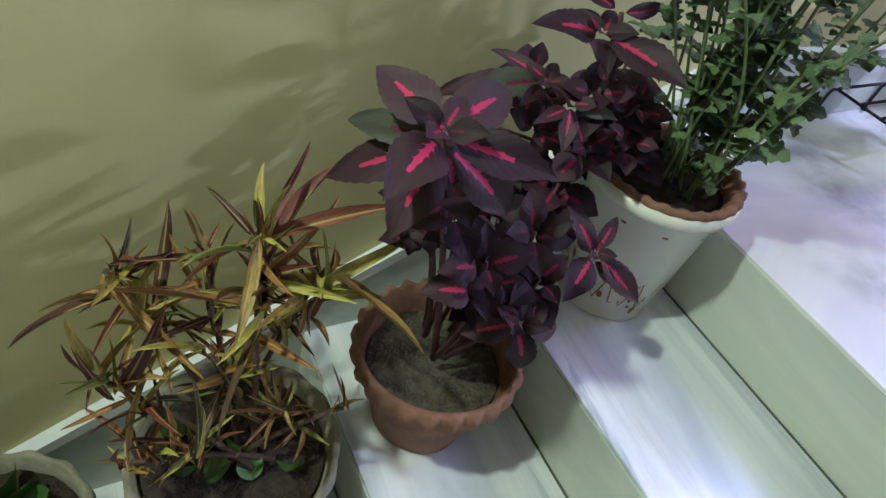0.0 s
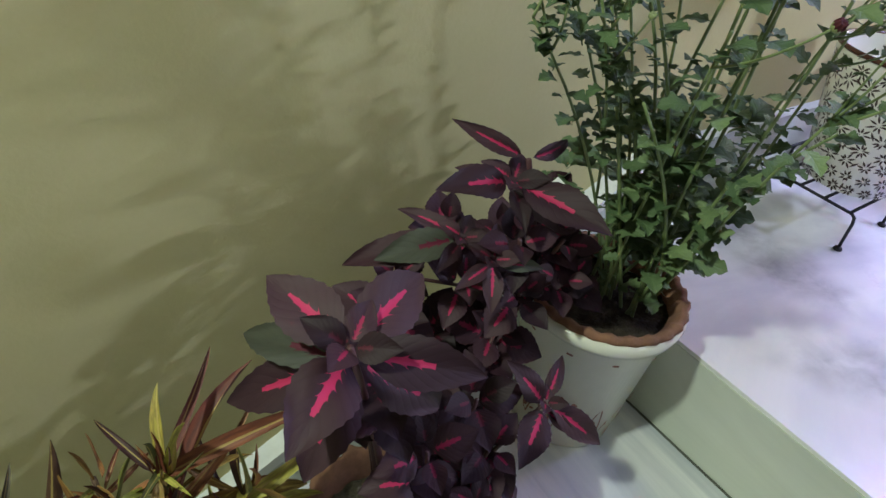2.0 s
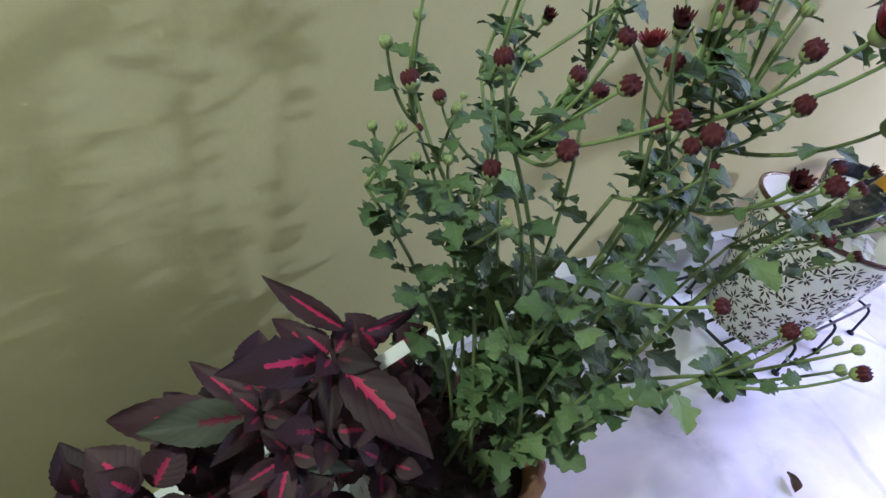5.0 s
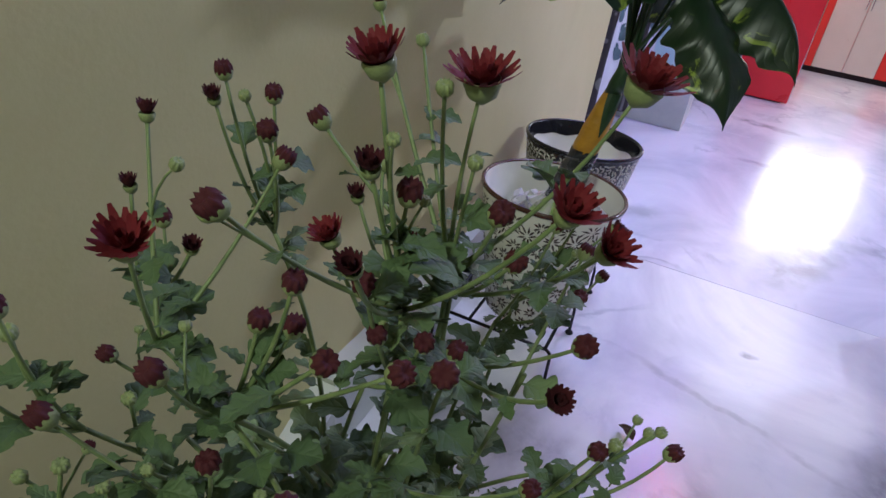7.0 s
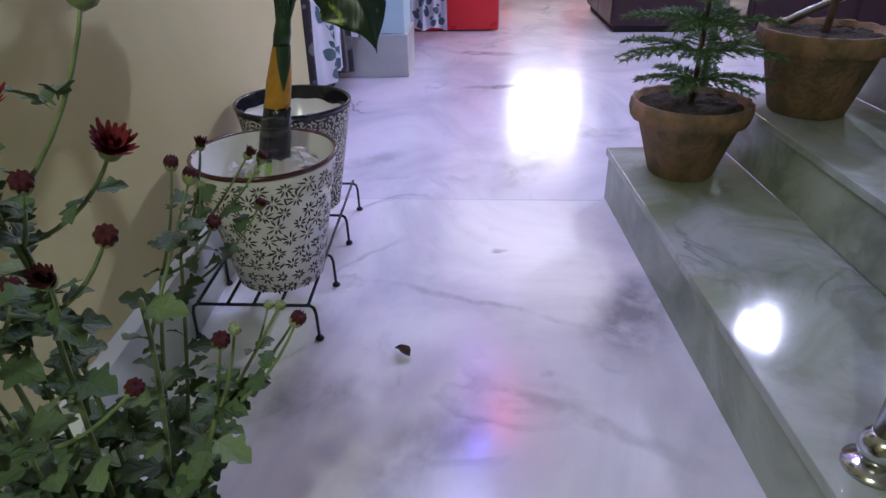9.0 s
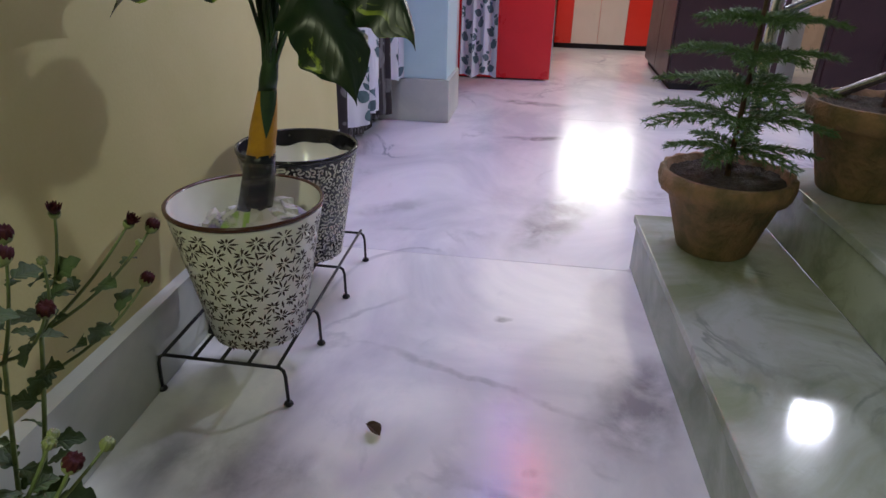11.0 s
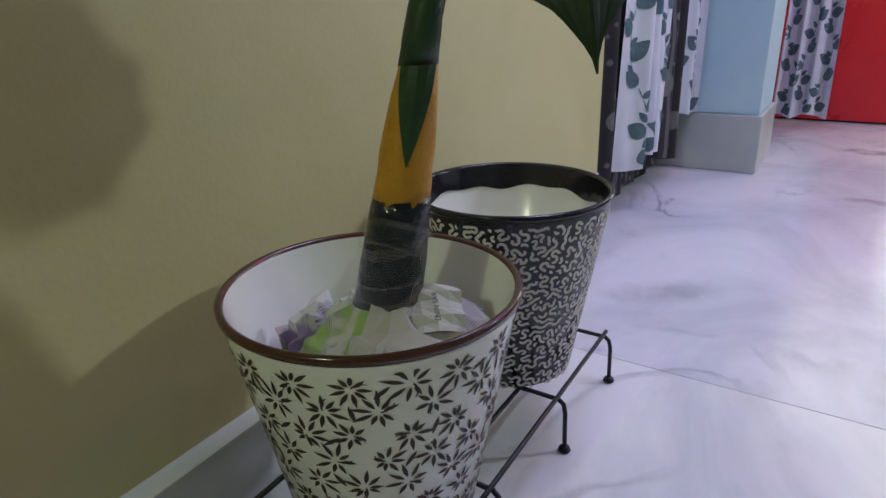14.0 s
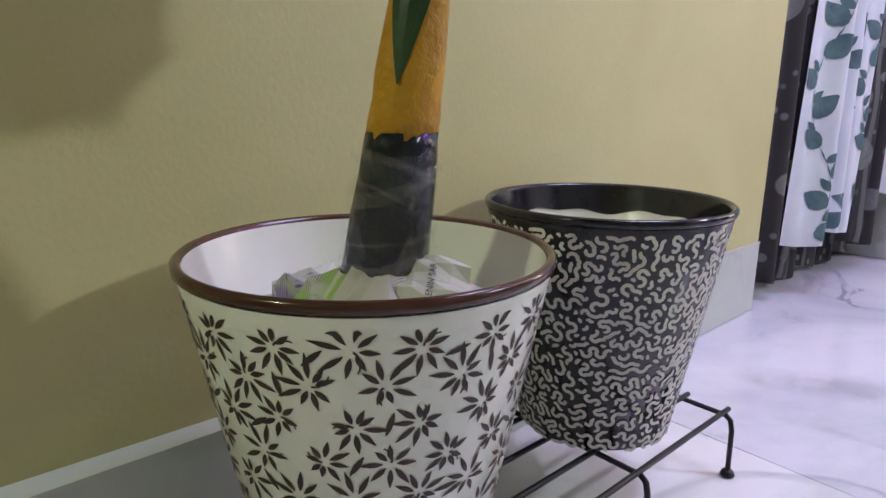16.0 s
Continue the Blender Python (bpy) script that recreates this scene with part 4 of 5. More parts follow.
def rosette(parent, rnd, centre, pairs, size, spread=1.0, facing=Vector((0.45, -0.2, 0.85)), twist=None):
    """Opposite pairs of leaves round a shoot tip, larger outwards."""
    centre = Vector(centre)
    facing = facing.normalized()
    x = facing.orthogonal().normalized()
    y = facing.cross(x)
    t0 = rnd.uniform(0, 3.14) if twist is None else twist
    for k in range(pairs):
        ln = size * (0.42 + 0.58 * (k + 0.6) / pairs) * rnd.uniform(0.88, 1.1)
        a0 = t0 + k * math.pi / 2 + rnd.uniform(-0.25, 0.25)
        for j in (0, 1):
            a = a0 + j * math.pi
            lift = 0.55 - 0.62 * (k + 0.5) / pairs
            d = (x * math.cos(a) + y * math.sin(a)) * spread + facing * lift
            foot = centre - facing * 0.016 * k + d * 0.012
            put_leaf(parent, LEAF["coleus"][rnd.randint(0, 2)], foot, foot + d.normalized() * ln, facing + d * 0.1, rnd.uniform(0.92, 1.12))


def pair_down(parent, rnd, a, b, n, size):
    """Leaves in crossed pairs down a stem."""
    a, b = Vector(a), Vector(b)
    for k in range(n):
        p = a.lerp(b, (k + 0.5) / n)
        t = k * 1.57 + rnd.uniform(-0.3, 0.3)
        for j in (0, 1):
            ang = t + j * math.pi
            d = Vector((math.cos(ang), math.sin(ang), rnd.uniform(-0.35, 0.2)))
            ln = size * rnd.uniform(0.7, 1.15)
            tip = p + d.normalized() * ln
            tip.x = max(tip.x, -0.70)
            put_leaf(parent, LEAF["coleus"][rnd.randint(0, 2)], p, tip, (0.25, -0.15, 1), rnd.uniform(0.85, 1.1))


# purple coleus in the terracotta pot
rnd = random.Random(21)
col = thing("coleus_plant", (-0.40, 0.43, -2 * RISE + 0.20), "dark purple coleus with bright pink leaf centres in the terracotta pot", "plant", "coleus plants")
R1 = Vector((-0.347, 0.305, 0.350))
UP = Vector((0.5, -0.28, 0.82))


def whorl(plant, centre, tips, face, small=0.0):
    """Leaves from one shoot tip out to the given tips: place, width, kind."""
    centre = Vector(centre)
    for i, (tip, wd, kind) in enumerate(tips):
        tip = Vector(tip)
        foot = centre.lerp(tip, 0.10) - Vector((0, 0, 0.006 * (i // 2)))
        out = (tip - centre).normalized()
        put_leaf(plant, LEAF[kind][i % 3], foot, tip, Vector(face) + out * 0.25, wd * 0.80)
    for k in range(4 if small else 0):
        a = 0.7 + k * 1.57
        d = Vector((math.cos(a), math.sin(a), 0.35)) * small
        put_leaf(plant, LEAF["coleus"][k % 3], centre + d * 0.1, centre + d, Vector(face), 0.85)


whorl(col, R1, (((-0.470, 0.268, 0.362), 0.95, "crown"), ((-0.412, 0.432, 0.352), 0.85, "crown"), ((-0.272, 0.205, 0.325), 1.0, "crown"), ((-0.268, 0.425, 0.325), 0.72, "crown"),
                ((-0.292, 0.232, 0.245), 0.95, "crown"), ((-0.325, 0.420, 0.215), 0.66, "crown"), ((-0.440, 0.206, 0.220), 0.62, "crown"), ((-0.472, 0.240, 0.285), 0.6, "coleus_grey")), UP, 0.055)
stem_part(col, curve_pts((-0.40, 0.44, -0.22), (-0.39, 0.40, 0.05), R1), 0.007, 0.004, M["purple_stem"])
pair_down(col, rnd, R1 + Vector((-0.03, 0.05, -0.10)), (-0.40, 0.42, 0.06), 5, 0.085)
low = Vector((-0.285, 0.488, 0.010))
whorl(col, low, (((-0.296, 0.590, -0.045), 0.95, "crown"), ((-0.322, 0.412, -0.035), 0.95, "crown"), ((-0.262, 0.512, -0.090), 0.95, "crown"), ((-0.355, 0.520, 0.030), 0.8, "crown"), ((-0.275, 0.440, 0.055), 0.6, "crown")), UP, 0.045)
stem_part(col, curve_pts((-0.37, 0.44, -0.18), (-0.31, 0.46, -0.02), low), 0.005, 0.003, M["purple_stem"], "branch")
side = Vector((-0.345, 0.655, 0.070))
whorl(col, side, (((-0.278, 0.742, -0.012), 0.62, "crown"), ((-0.392, 0.725, 0.096), 0.6, "crown"), ((-0.397, 0.600, 0.141), 0.75, "crown"), ((-0.285, 0.560, 0.040), 0.85, "crown"), ((-0.300, 0.690, 0.020), 0.6, "crown")), UP, 0.035)
stem_part(col, curve_pts((-0.38, 0.48, -0.16), (-0.36, 0.60, -0.02), side), 0.005, 0.003, M["purple_stem"], "branch")
for c, foot, sz, n in (((-0.50, 0.45, 0.21), (-0.43, 0.43, -0.18), 0.085, 3), ((-0.46, 0.63, 0.13), (-0.42, 0.47, -0.17), 0.08, 3), ((-0.52, 0.55, 0.12), (-0.44, 0.46, -0.17), 0.085, 4), ((-0.42, 0.59, 0.03), (-0.41, 0.48, -0.17), 0.08, 3), ((-0.55, 0.40, 0.15), (-0.44, 0.43, -0.17), 0.08, 3), ((-0.47, 0.38, 0.13), (-0.42, 0.42, -0.17), 0.08, 3), ((-0.37, 0.53, 0.12), (-0.40, 0.47, -0.18), 0.085, 3), ((-0.33, 0.42, 0.12), (-0.38, 0.43, -0.18), 0.085, 3), ((-0.43, 0.50, 0.10), (-0.41, 0.47, -0.18), 0.085, 3), ((-0.36, 0.55, 0.01), (-0.40, 0.48, -0.18), 0.08, 3), ((-0.38, 0.47, 0.02), (-0.40, 0.47, -0.18), 0.075, 3), ((-0.35, 0.46, 0.04), (-0.38, 0.45, -0.18), 0.075, 3), ((-0.33, 0.54, 0.05), (-0.38, 0.47, -0.18), 0.075, 3)):
    c = Vector(c)
    stem_part(col, curve_pts(foot, (c + Vector(foot)) / 2 + Vector((0.02, 0.02, 0.03)), c), 0.005, 0.003, M["purple_stem"], "branch")
    rosette(col, rnd, c, n, sz)
    pair_down(col, rnd, c - Vector((0.0, 0.0, 0.03)), c.lerp(Vector(foot), 0.32), 2, sz * 0.9)

# a second coleus, shoots leaning over the cream pot
col2 = thing("coleus_plant", (-0.53, 0.82, -RISE + 0.26), "tall purple coleus with pink centres sharing the cream pot", "plant", "coleus plants")
R3 = Vector((-0.500, 0.652, 0.412))
stem_part(col2, curve_pts((-0.52, 0.83, 0.05), (-0.52, 0.74, 0.2), R3), 0.007, 0.004, M["purple_stem"])
whorl(col2, R3, (((-0.572, 0.565, 0.452), 0.42, "coleus"), ((-0.535, 0.760, 0.405), 0.42, "coleus")), (0.9, -0.3, 0.35))
whorl(col2, R3 - Vector((0, 0.02, 0.03)), (((-0.352, 0.680, 0.375), 0.7, "crown"), ((-0.500, 0.500, 0.398), 0.75, "crown"), ((-0.425, 0.600, 0.350), 0.6, "coleus"), ((-0.590, 0.600, 0.36), 0.6, "coleus")), UP, 0.05)
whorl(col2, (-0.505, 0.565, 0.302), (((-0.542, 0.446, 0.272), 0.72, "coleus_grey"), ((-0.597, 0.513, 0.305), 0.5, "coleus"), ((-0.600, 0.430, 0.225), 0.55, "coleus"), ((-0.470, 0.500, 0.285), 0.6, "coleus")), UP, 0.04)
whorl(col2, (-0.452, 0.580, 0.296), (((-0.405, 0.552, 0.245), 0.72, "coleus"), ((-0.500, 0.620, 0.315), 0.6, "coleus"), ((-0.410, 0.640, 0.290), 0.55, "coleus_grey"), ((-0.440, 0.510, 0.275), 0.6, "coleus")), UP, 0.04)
pair_down(col2, rnd, (-0.50, 0.68, 0.34), (-0.52, 0.80, 0.14), 5, 0.085)
for c in ((-0.45, 0.62, 0.32), (-0.56, 0.58, 0.28), (-0.49, 0.70, 0.20), (-0.60, 0.64, 0.22), (-0.60, 0.74, 0.20), (-0.57, 0.70, 0.12), (-0.61, 0.54, 0.16), (-0.58, 0.80, 0.10), (-0.50, 0.63, 0.10), (-0.47, 0.65, 0.08), (-0.53, 0.58, 0.05), (-0.44, 0.64, 0.22), (-0.52, 0.60, 0.20), (-0.47, 0.74, 0.27), (-0.44, 0.72, 0.22), (-0.51, 0.78, 0.23), (-0.47, 0.79, 0.18), (-0.55, 0.76, 0.30)):
    stem_part(col2, curve_pts((-0.52, 0.80, 0.08), (-0.50, 0.70, 0.15), c), 0.004, 0.003, M["purple_stem"], "branch")
    rosette(col2, rnd, c, 3, 0.07)
tag = thing("plant_tag", (-0.520, 0.735, 0.335), "small white paper scrap caught in the coleus leaves", "paper scrap")
part("paper", boxed((-0.006, -0.022, -0.001), (0.012, 0.022, 0.0012), 0.0004), M["white_wall"], tag)
tag.rotation_euler = (0.5, 0.4, 0.3)

# croton
rnd = random.Random(5)
cro = thing("croton_plant", (-0.40, 0.075, -3 * RISE + 0.28), "croton with narrow yellow, rust and maroon leaves in the cement pot", "plant")
for k, (c, n, ln) in enumerate((((-0.47, 0.13, 0.12), 34, 0.165), ((-0.55, -0.07, 0.0), 26, 0.145), ((-0.46, -0.12, -0.11), 24, 0.13), ((-0.45, 0.225, 0.03), 26, 0.14), ((-0.37, 0.15, -0.20), 20, 0.11), ((-0.34, 0.0, -0.21), 18, 0.10), ((-0.56, 0.06, 0.02), 22, 0.14), ((-0.36, -0.10, -0.22), 16, 0.10), ((-0.45, 0.05, -0.12), 22, 0.12), ((-0.34, 0.24, -0.20), 10, 0.09))):
    c = Vector(c)
    foot = Vector((-0.40 + rnd.uniform(-0.06, 0.06), 0.075 + rnd.uniform(-0.06, 0.06), -0.365))
    stem_part(cro, curve_pts(foot, (foot.x * 0.6 + c.x * 0.4, foot.y * 0.6 + c.y * 0.4, (foot.z + c.z) / 2 + 0.03), c), 0.006, 0.004, M["bark"])
    for j in range(int(n * 1.45)):
        p = c.lerp(foot, 0.42 * rnd.random()) + Vector((rnd.uniform(-0.012, 0.012), rnd.uniform(-0.012, 0.012), 0))
        d = sphere_dir(rnd, 0.68)
        if rnd.random() < 0.22:
            d.z -= 0.75
        tip = p + d.normalized() * ln * (rnd.uniform(0.35, 1.0) if rnd.random() < 0.92 else 1.35)
        tip.x = max(tip.x, -0.705)
        put_leaf(cro, LEAF["strap"][rnd.randint(0, 3)], p, tip, (rnd.uniform(-0.9, 0.9), rnd.uniform(-0.9, 0.9), 0.8), rnd.uniform(0.55, 1.0))
small = thing("leafy_plant", (-0.47, -0.34, -4 * RISE + 0.29), "low green leafy plant in a cement pot", "plant")
for j in range(46):
    p = Vector((-0.47 + rnd.uniform(-0.1, 0.1), -0.34 + rnd.uniform(-0.1, 0.1), -0.60))
    d = sphere_dir(rnd, 0.7)
    put_leaf(small, LEAF["round"][0], p + Vector((0, 0, 0.02)), p + Vector((d.x * 0.07, d.y * 0.07, 0.03 + abs(d.z) * 0.07)), (0, 0, 1), 1.0)
for j in range(9):
    p = Vector((-0.40 + rnd.uniform(-0.1, 0.1), 0.075 + rnd.uniform(-0.12, 0.1), -0.36))
    d = sphere_dir(rnd, 0.6)
    put_leaf(cro, LEAF["round"][0], p, p + Vector((d.x * 0.05, d.y * 0.05, 0.015 + abs(d.z) * 0.04)), (0, 0, 1), 1.0)

# chrysanthemum


def flower_mesh(open_, material, seed):
    r = random.Random(seed)
    bm = bmesh.new()
    for layer, (n, ln, tilt) in enumerate(((17, 1.0, 0.25), (15, 0.85, 0.55), (12, 0.66, 0.9), (9, 0.45, 1.25))):
        tilt = tilt + (1 - open_) * 0.75
        for k in range(n):
            a = 2 * math.pi * (k + 0.5 * (layer % 2)) / n + r.uniform(-0.1, 0.1)
            l1 = ln * r.uniform(0.88, 1.1)
            pts = []
            for s in (0.05, 0.4, 0.75, 1.0):
                t = min(1.5, tilt + 0.25 * s)
                pts.append((Vector((math.cos(a) * math.cos(t), math.sin(a) * math.cos(t), math.sin(t))) * l1 * s, 0.11 * math.sin(math.pi * (0.15 + 0.75 * s)) * ln + 0.015))
            side = Vector((-math.sin(a), math.cos(a), 0))
            prev = None
            for p, w in pts:
                pair = (bm.verts.new(p - side * w), bm.verts.new(p + side * w))
                if prev:
                    bm.faces.new((prev[0], prev[1], pair[1], pair[0]))
                prev = pair
    return mesh_of(bm, "flower_petals", material, False)


def bud_mesh(material):
    bm = lathe([(0.002, -0.75), (0.5, -0.55), (0.78, -0.1), (0.78, 0.4), (0.55, 0.85), (0.25, 0.72), (0.001, 0.6)], 36, lambda a, k: (0.07 * math.cos(9 * a) if 1 < k < 6 else 0, 0.10 * math.cos(9 * a) if k == 4 else 0))
    return mesh_of(bm, "bud", material, True)


FLOWERS = [flower_mesh(0.95, M["petal"], 1), flower_mesh(0.7, M["petal"], 2), flower_mesh(0.35, M["dark_petal"], 3)]
BUDS = [bud_mesh(M["dark_petal"]), bud_mesh(M["calyx"])]
CALYX = mesh_of(lathe([(0.05, -0.45), (0.34, -0.22), (0.44, 0.08), (0.4, 0.2)], 12, caps=(True, False)), "calyx", M["calyx"], True)

rnd = random.Random(33)
mum = thing("chrysanthemum_plant", (-0.47, 0.92, -RISE + 0.27), "chrysanthemum with crimson flowers and many buds in the cream pot", "plant")


def turned(way, size):
    q = Vector((0, 0, 1)).rotation_difference(Vector(way).normalized())
    return q.to_matrix().to_4x4() @ Matrix.Diagonal((size, size, size, 1))


def bloom(at, kind, size, way):
    at = Vector(at) - mum.location
    if kind < 3:
        f = new("flower", FLOWERS[kind])
        f.parent, f.matrix_basis = mum, Matrix.Translation(at) @ turned(way, size)
        c = new("calyx", CALYX)
        c.parent, c.matrix_basis = f, Matrix.Identity(4)
    else:
        f = new("bud", BUDS[kind - 3])
        f.parent, f.matrix_basis = mum, Matrix.Translation(at) @ turned(way, size)
        if kind == 3:
            c = new("calyx", CALYX)
            c.parent, c.matrix_basis = f, Matrix.Translation((0, 0, -0.3)) @ Matrix.Scale(1.9, 4)


SIZES = (0.026, 0.019, 0.0125, 0.0088, 0.0062)
upper = (  # open flowers and buds of the taller shoots
    ((-0.364, 0.719, 0.93), 1), ((-0.348, 0.812, 0.908), 0), ((-0.264, 0.851, 0.919), 0), ((-0.268, 0.741, 0.878), 1), ((-0.253, 0.817, 0.828), 1), ((-0.354, 0.693, 0.837), 2),
    ((-0.246, 0.717, 0.791), 2), ((-0.357, 0.763, 0.819), 2), ((-0.312, 0.779, 0.849), 3), ((-0.358, 0.754, 0.856), 3), ((-0.301, 0.793, 0.815), 3), ((-0.368, 0.726, 0.875), 2),
    ((-0.364, 0.724, 0.808), 3), ((-0.32, 0.689, 0.791), 3), ((-0.301, 0.702, 0.791), 3), ((-0.362, 0.791, 0.906), 4), ((-0.338, 0.795, 0.867), 4), ((-0.351, 0.668, 0.797), 3),
    ((-0.246, 0.776, 0.787), 3), ((-0.252, 0.766, 0.674), 3))
lower = (  # shoots by the wall and low side shoots
    ((-0.221, 0.842, 0.658), 3), ((-0.211, 0.849, 0.664), 4), ((-0.332, 0.615, 0.762), 3), ((-0.508, 0.623, 0.713), 3), ((-0.531, 0.606, 0.732), 4), ((-0.53, 0.628, 0.758), 4),
    ((-0.505, 0.626, 0.671), 4), ((-0.53, 0.616, 0.656), 4), ((-0.469, 0.657, 0.661), 4), ((-0.433, 0.672, 0.675), 3), ((-0.425, 0.709, 0.766), 3), ((-0.393, 0.699, 0.811), 3),
    ((-0.458, 0.651, 0.83), 1), ((-0.419, 0.669, 0.859), 3), ((-0.522, 0.619, 0.785), 3), ((-0.498, 0.672, 0.694), 4), ((-0.414, 0.697, 0.632), 4), ((-0.49, 0.64, 0.649), 4),
    ((-0.56, 0.74, 0.80), 2), ((-0.60, 0.80, 0.74), 3), ((-0.58, 0.72, 0.66), 3))
middle = (  # shoots between the flowers and the wall
    ((-0.549, 0.809, 0.85), 2), ((-0.561, 0.832, 0.865), 3), ((-0.519, 0.838, 0.856), 3), ((-0.534, 0.824, 0.853), 4), ((-0.478, 0.839, 0.848), 3), ((-0.505, 0.814, 0.837), 3), ((-0.48, 0.801, 0.827), 3), ((-0.423, 0.84, 0.831), 3), ((-0.419, 0.772, 0.797), 1), ((-0.495, 0.728, 0.781), 2), ((-0.431, 0.822, 0.805), 2), ((-0.365, 0.747, 0.759), 3), ((-0.338, 0.759, 0.758), 3), ((-0.323, 0.78, 0.745), 3), ((-0.409, 0.722, 0.761), 3), ((-0.434, 0.639, 0.77), 3), ((-0.549, 0.749, 0.851), 2), ((-0.435, 0.905, 0.904), 4), ((-0.467, 0.892, 0.925), 2))
inner_side = (  # shoots leaning out over the passage floor
    ((-0.315, 1.082, 0.734), 2), ((-0.288, 1.142, 0.701), 2), ((-0.28, 1.168, 0.689), 3), ((-0.306, 1.045, 0.705), 4), ((-0.329, 1.038, 0.732), 3), ((-0.285, 1.149, 0.635), 3), ((-0.287, 1.015, 0.676), 3), ((-0.169, 0.88, 0.653), 3), ((-0.187, 0.931, 0.619), 4), ((-0.183, 0.881, 0.666), 4), ((-0.289, 0.991, 0.738), 3))
extra = bmesh.new()
extra.loops.layers.uv.new("UVMap")
count = 0


def mum_leaf(p, tip, face, wide):
    """The first leaves are parts of their own; the rest share one mesh."""
    global count
    count += 1
    ob = put_leaf(mum, LEAF["mum"][rnd.randint(0, 2)], p, tip, face, wide)
    if count > 290:
        tmp = ob.data.copy()
        tmp.transform(ob.matrix_basis)
        extra.from_mesh(tmp)
        bpy.data.meshes.remove(tmp)
        bpy.data.objects.remove(ob)


def mum_leaves(p0, p1, n, size):
    p0, p1 = Vector(p0), Vector(p1)
    for k in range(n):
        p = p0.lerp(p1, rnd.random())
        d = sphere_dir(rnd, 0.1)
        tip = p + d * size * rnd.uniform(0.6, 1.3)
        tip.x = max(tip.x, -0.69)
        mum_leaf(p, tip, (rnd.uniform(-0.5, 0.5), rnd.uniform(-0.6, 0.3), 1), rnd.uniform(0.85, 1.25))


heads = [(a, k, SIZES[k] * rnd.uniform(0.9, 1.1)) for a, k in upper + lower + middle + inner_side]
mains = []
for k in range(19):
    t = heads[(k * 4) % len(heads)][0]
    foot = Vector((-0.48 + rnd.uniform(-0.075, 0.075), 0.94 + rnd.uniform(-0.05, 0.06), 0.03))
    top = foot.lerp(Vector(t), 0.80) + Vector((rnd.uniform(-0.03, 0.03), rnd.uniform(-0.02, 0.04), rnd.uniform(0.0, 0.05)))
    top.x = max(top.x, -0.66)
    pts = curve_pts(foot, foot.lerp(top, 0.5) + Vector((rnd.uniform(-0.07, 0.07), rnd.uniform(-0.02, 0.08), rnd.uniform(0.0, 0.08))), top, 10)
    stem_part(mum, pts, 0.0036, 0.0022, M["green_stem"], seg=6)
    mum_leaves(pts[3], pts[6], 11, 0.050)
    mum_leaves(pts[1], pts[3], 3, 0.045)
    mum_leaves(pts[6], pts[10], 9, 0.038)
    mains.append(pts)
for t in ((-0.53, 0.66, 0.66), (-0.50, 0.70, 0.72), (-0.56, 0.74, 0.70), (-0.46, 0.66, 0.64), (-0.52, 0.62, 0.60)):
    foot = Vector((-0.50 + rnd.uniform(-0.05, 0.04), 0.92, 0.05))
    pts = curve_pts(foot, foot.lerp(Vector(t), 0.5) + Vector((0, 0.05, 0.06)), t, 10)
    stem_part(mum, pts, 0.003, 0.0018, M["green_stem"], seg=6)
    mum_leaves(pts[5], pts[10], 15, 0.036)
    mains.append(pts)
for at, kind, size in heads:
    at = Vector(at)
    start = min((p for pts in mains for p in pts[4:]), key=lambda p: (p - at).length + (1.0 if p.z > at.z - 0.07 else 0))
    bow = start.lerp(at, 0.55) + Vector((rnd.uniform(-0.012, 0.012), rnd.uniform(-0.012, 0.012), -0.02))
    pts = curve_pts(start, bow, at, 7)
    stem_part(mum, pts, 0.0021, 0.0013, M["green_stem"], "twig", 6)
    bloom(at, kind, size, (at - pts[-3]).normalized() + Vector((rnd.uniform(-0.2, 0.3), -0.2, 0.15)))
    mum_leaves(pts[0], pts[5], 4, 0.028)
    if rnd.random() < 0.2:
        q = pts[5] + Vector((rnd.uniform(-0.03, 0.03), rnd.uniform(-0.03, 0.03), 0.025))
        q.x = max(q.x, -0.68)
        stem_part(mum, curve_pts(pts[4], pts[5], q, 4), 0.0012, 0.0009, M["green_stem"], "twig", 5)
        bloom(q, 4 if rnd.random() < 0.7 else 3, rnd.uniform(0.004, 0.0065), q - pts[4])
mum_leaves((-0.47, 0.95, 0.18), (-0.43, 0.90, 0.42), 60, 0.052)
mum_leaves((-0.60, 0.90, 0.12), (-0.56, 0.80, 0.36), 40, 0.055)
mum_leaves((-0.40, 0.98, 0.16), (-0.36, 0.90, 0.50), 18, 0.045)
tagged(part("foliage", extra, M["mum_leaf"], mum, smooth=True), kind="stuff")

# ---- artificial plant in the printed planter ----
big = thing("artificial_plant", (-0.500, 1.853, 0.40), "artificial plant with large dark variegated leaves in the cream planter", "plant")


def bent(profile, lean, seg=20, seed=2, rough=0.0):
    r = random.Random(seed)
    bm = bmesh.new()
    rings = []
    for rad, z in profile:
        rings.append([bm.verts.new((lean.x * z + rad * (1 + rough * r.uniform(-1, 1)) * math.cos(2 * math.pi * i / seg), lean.y * z + rad * (1 + rough * r.uniform(-1, 1)) * math.sin(2 * math.pi * i / seg), z)) for i in range(seg)])
    for a, b in zip(rings, rings[1:]):
        for i in range(seg):
            bm.faces.new((a[i], a[(i + 1) % seg], b[(i + 1) % seg], b[i]))
    bm.faces.new(rings[0][::-1])
    bm.faces.new(rings[-1])
    return bm


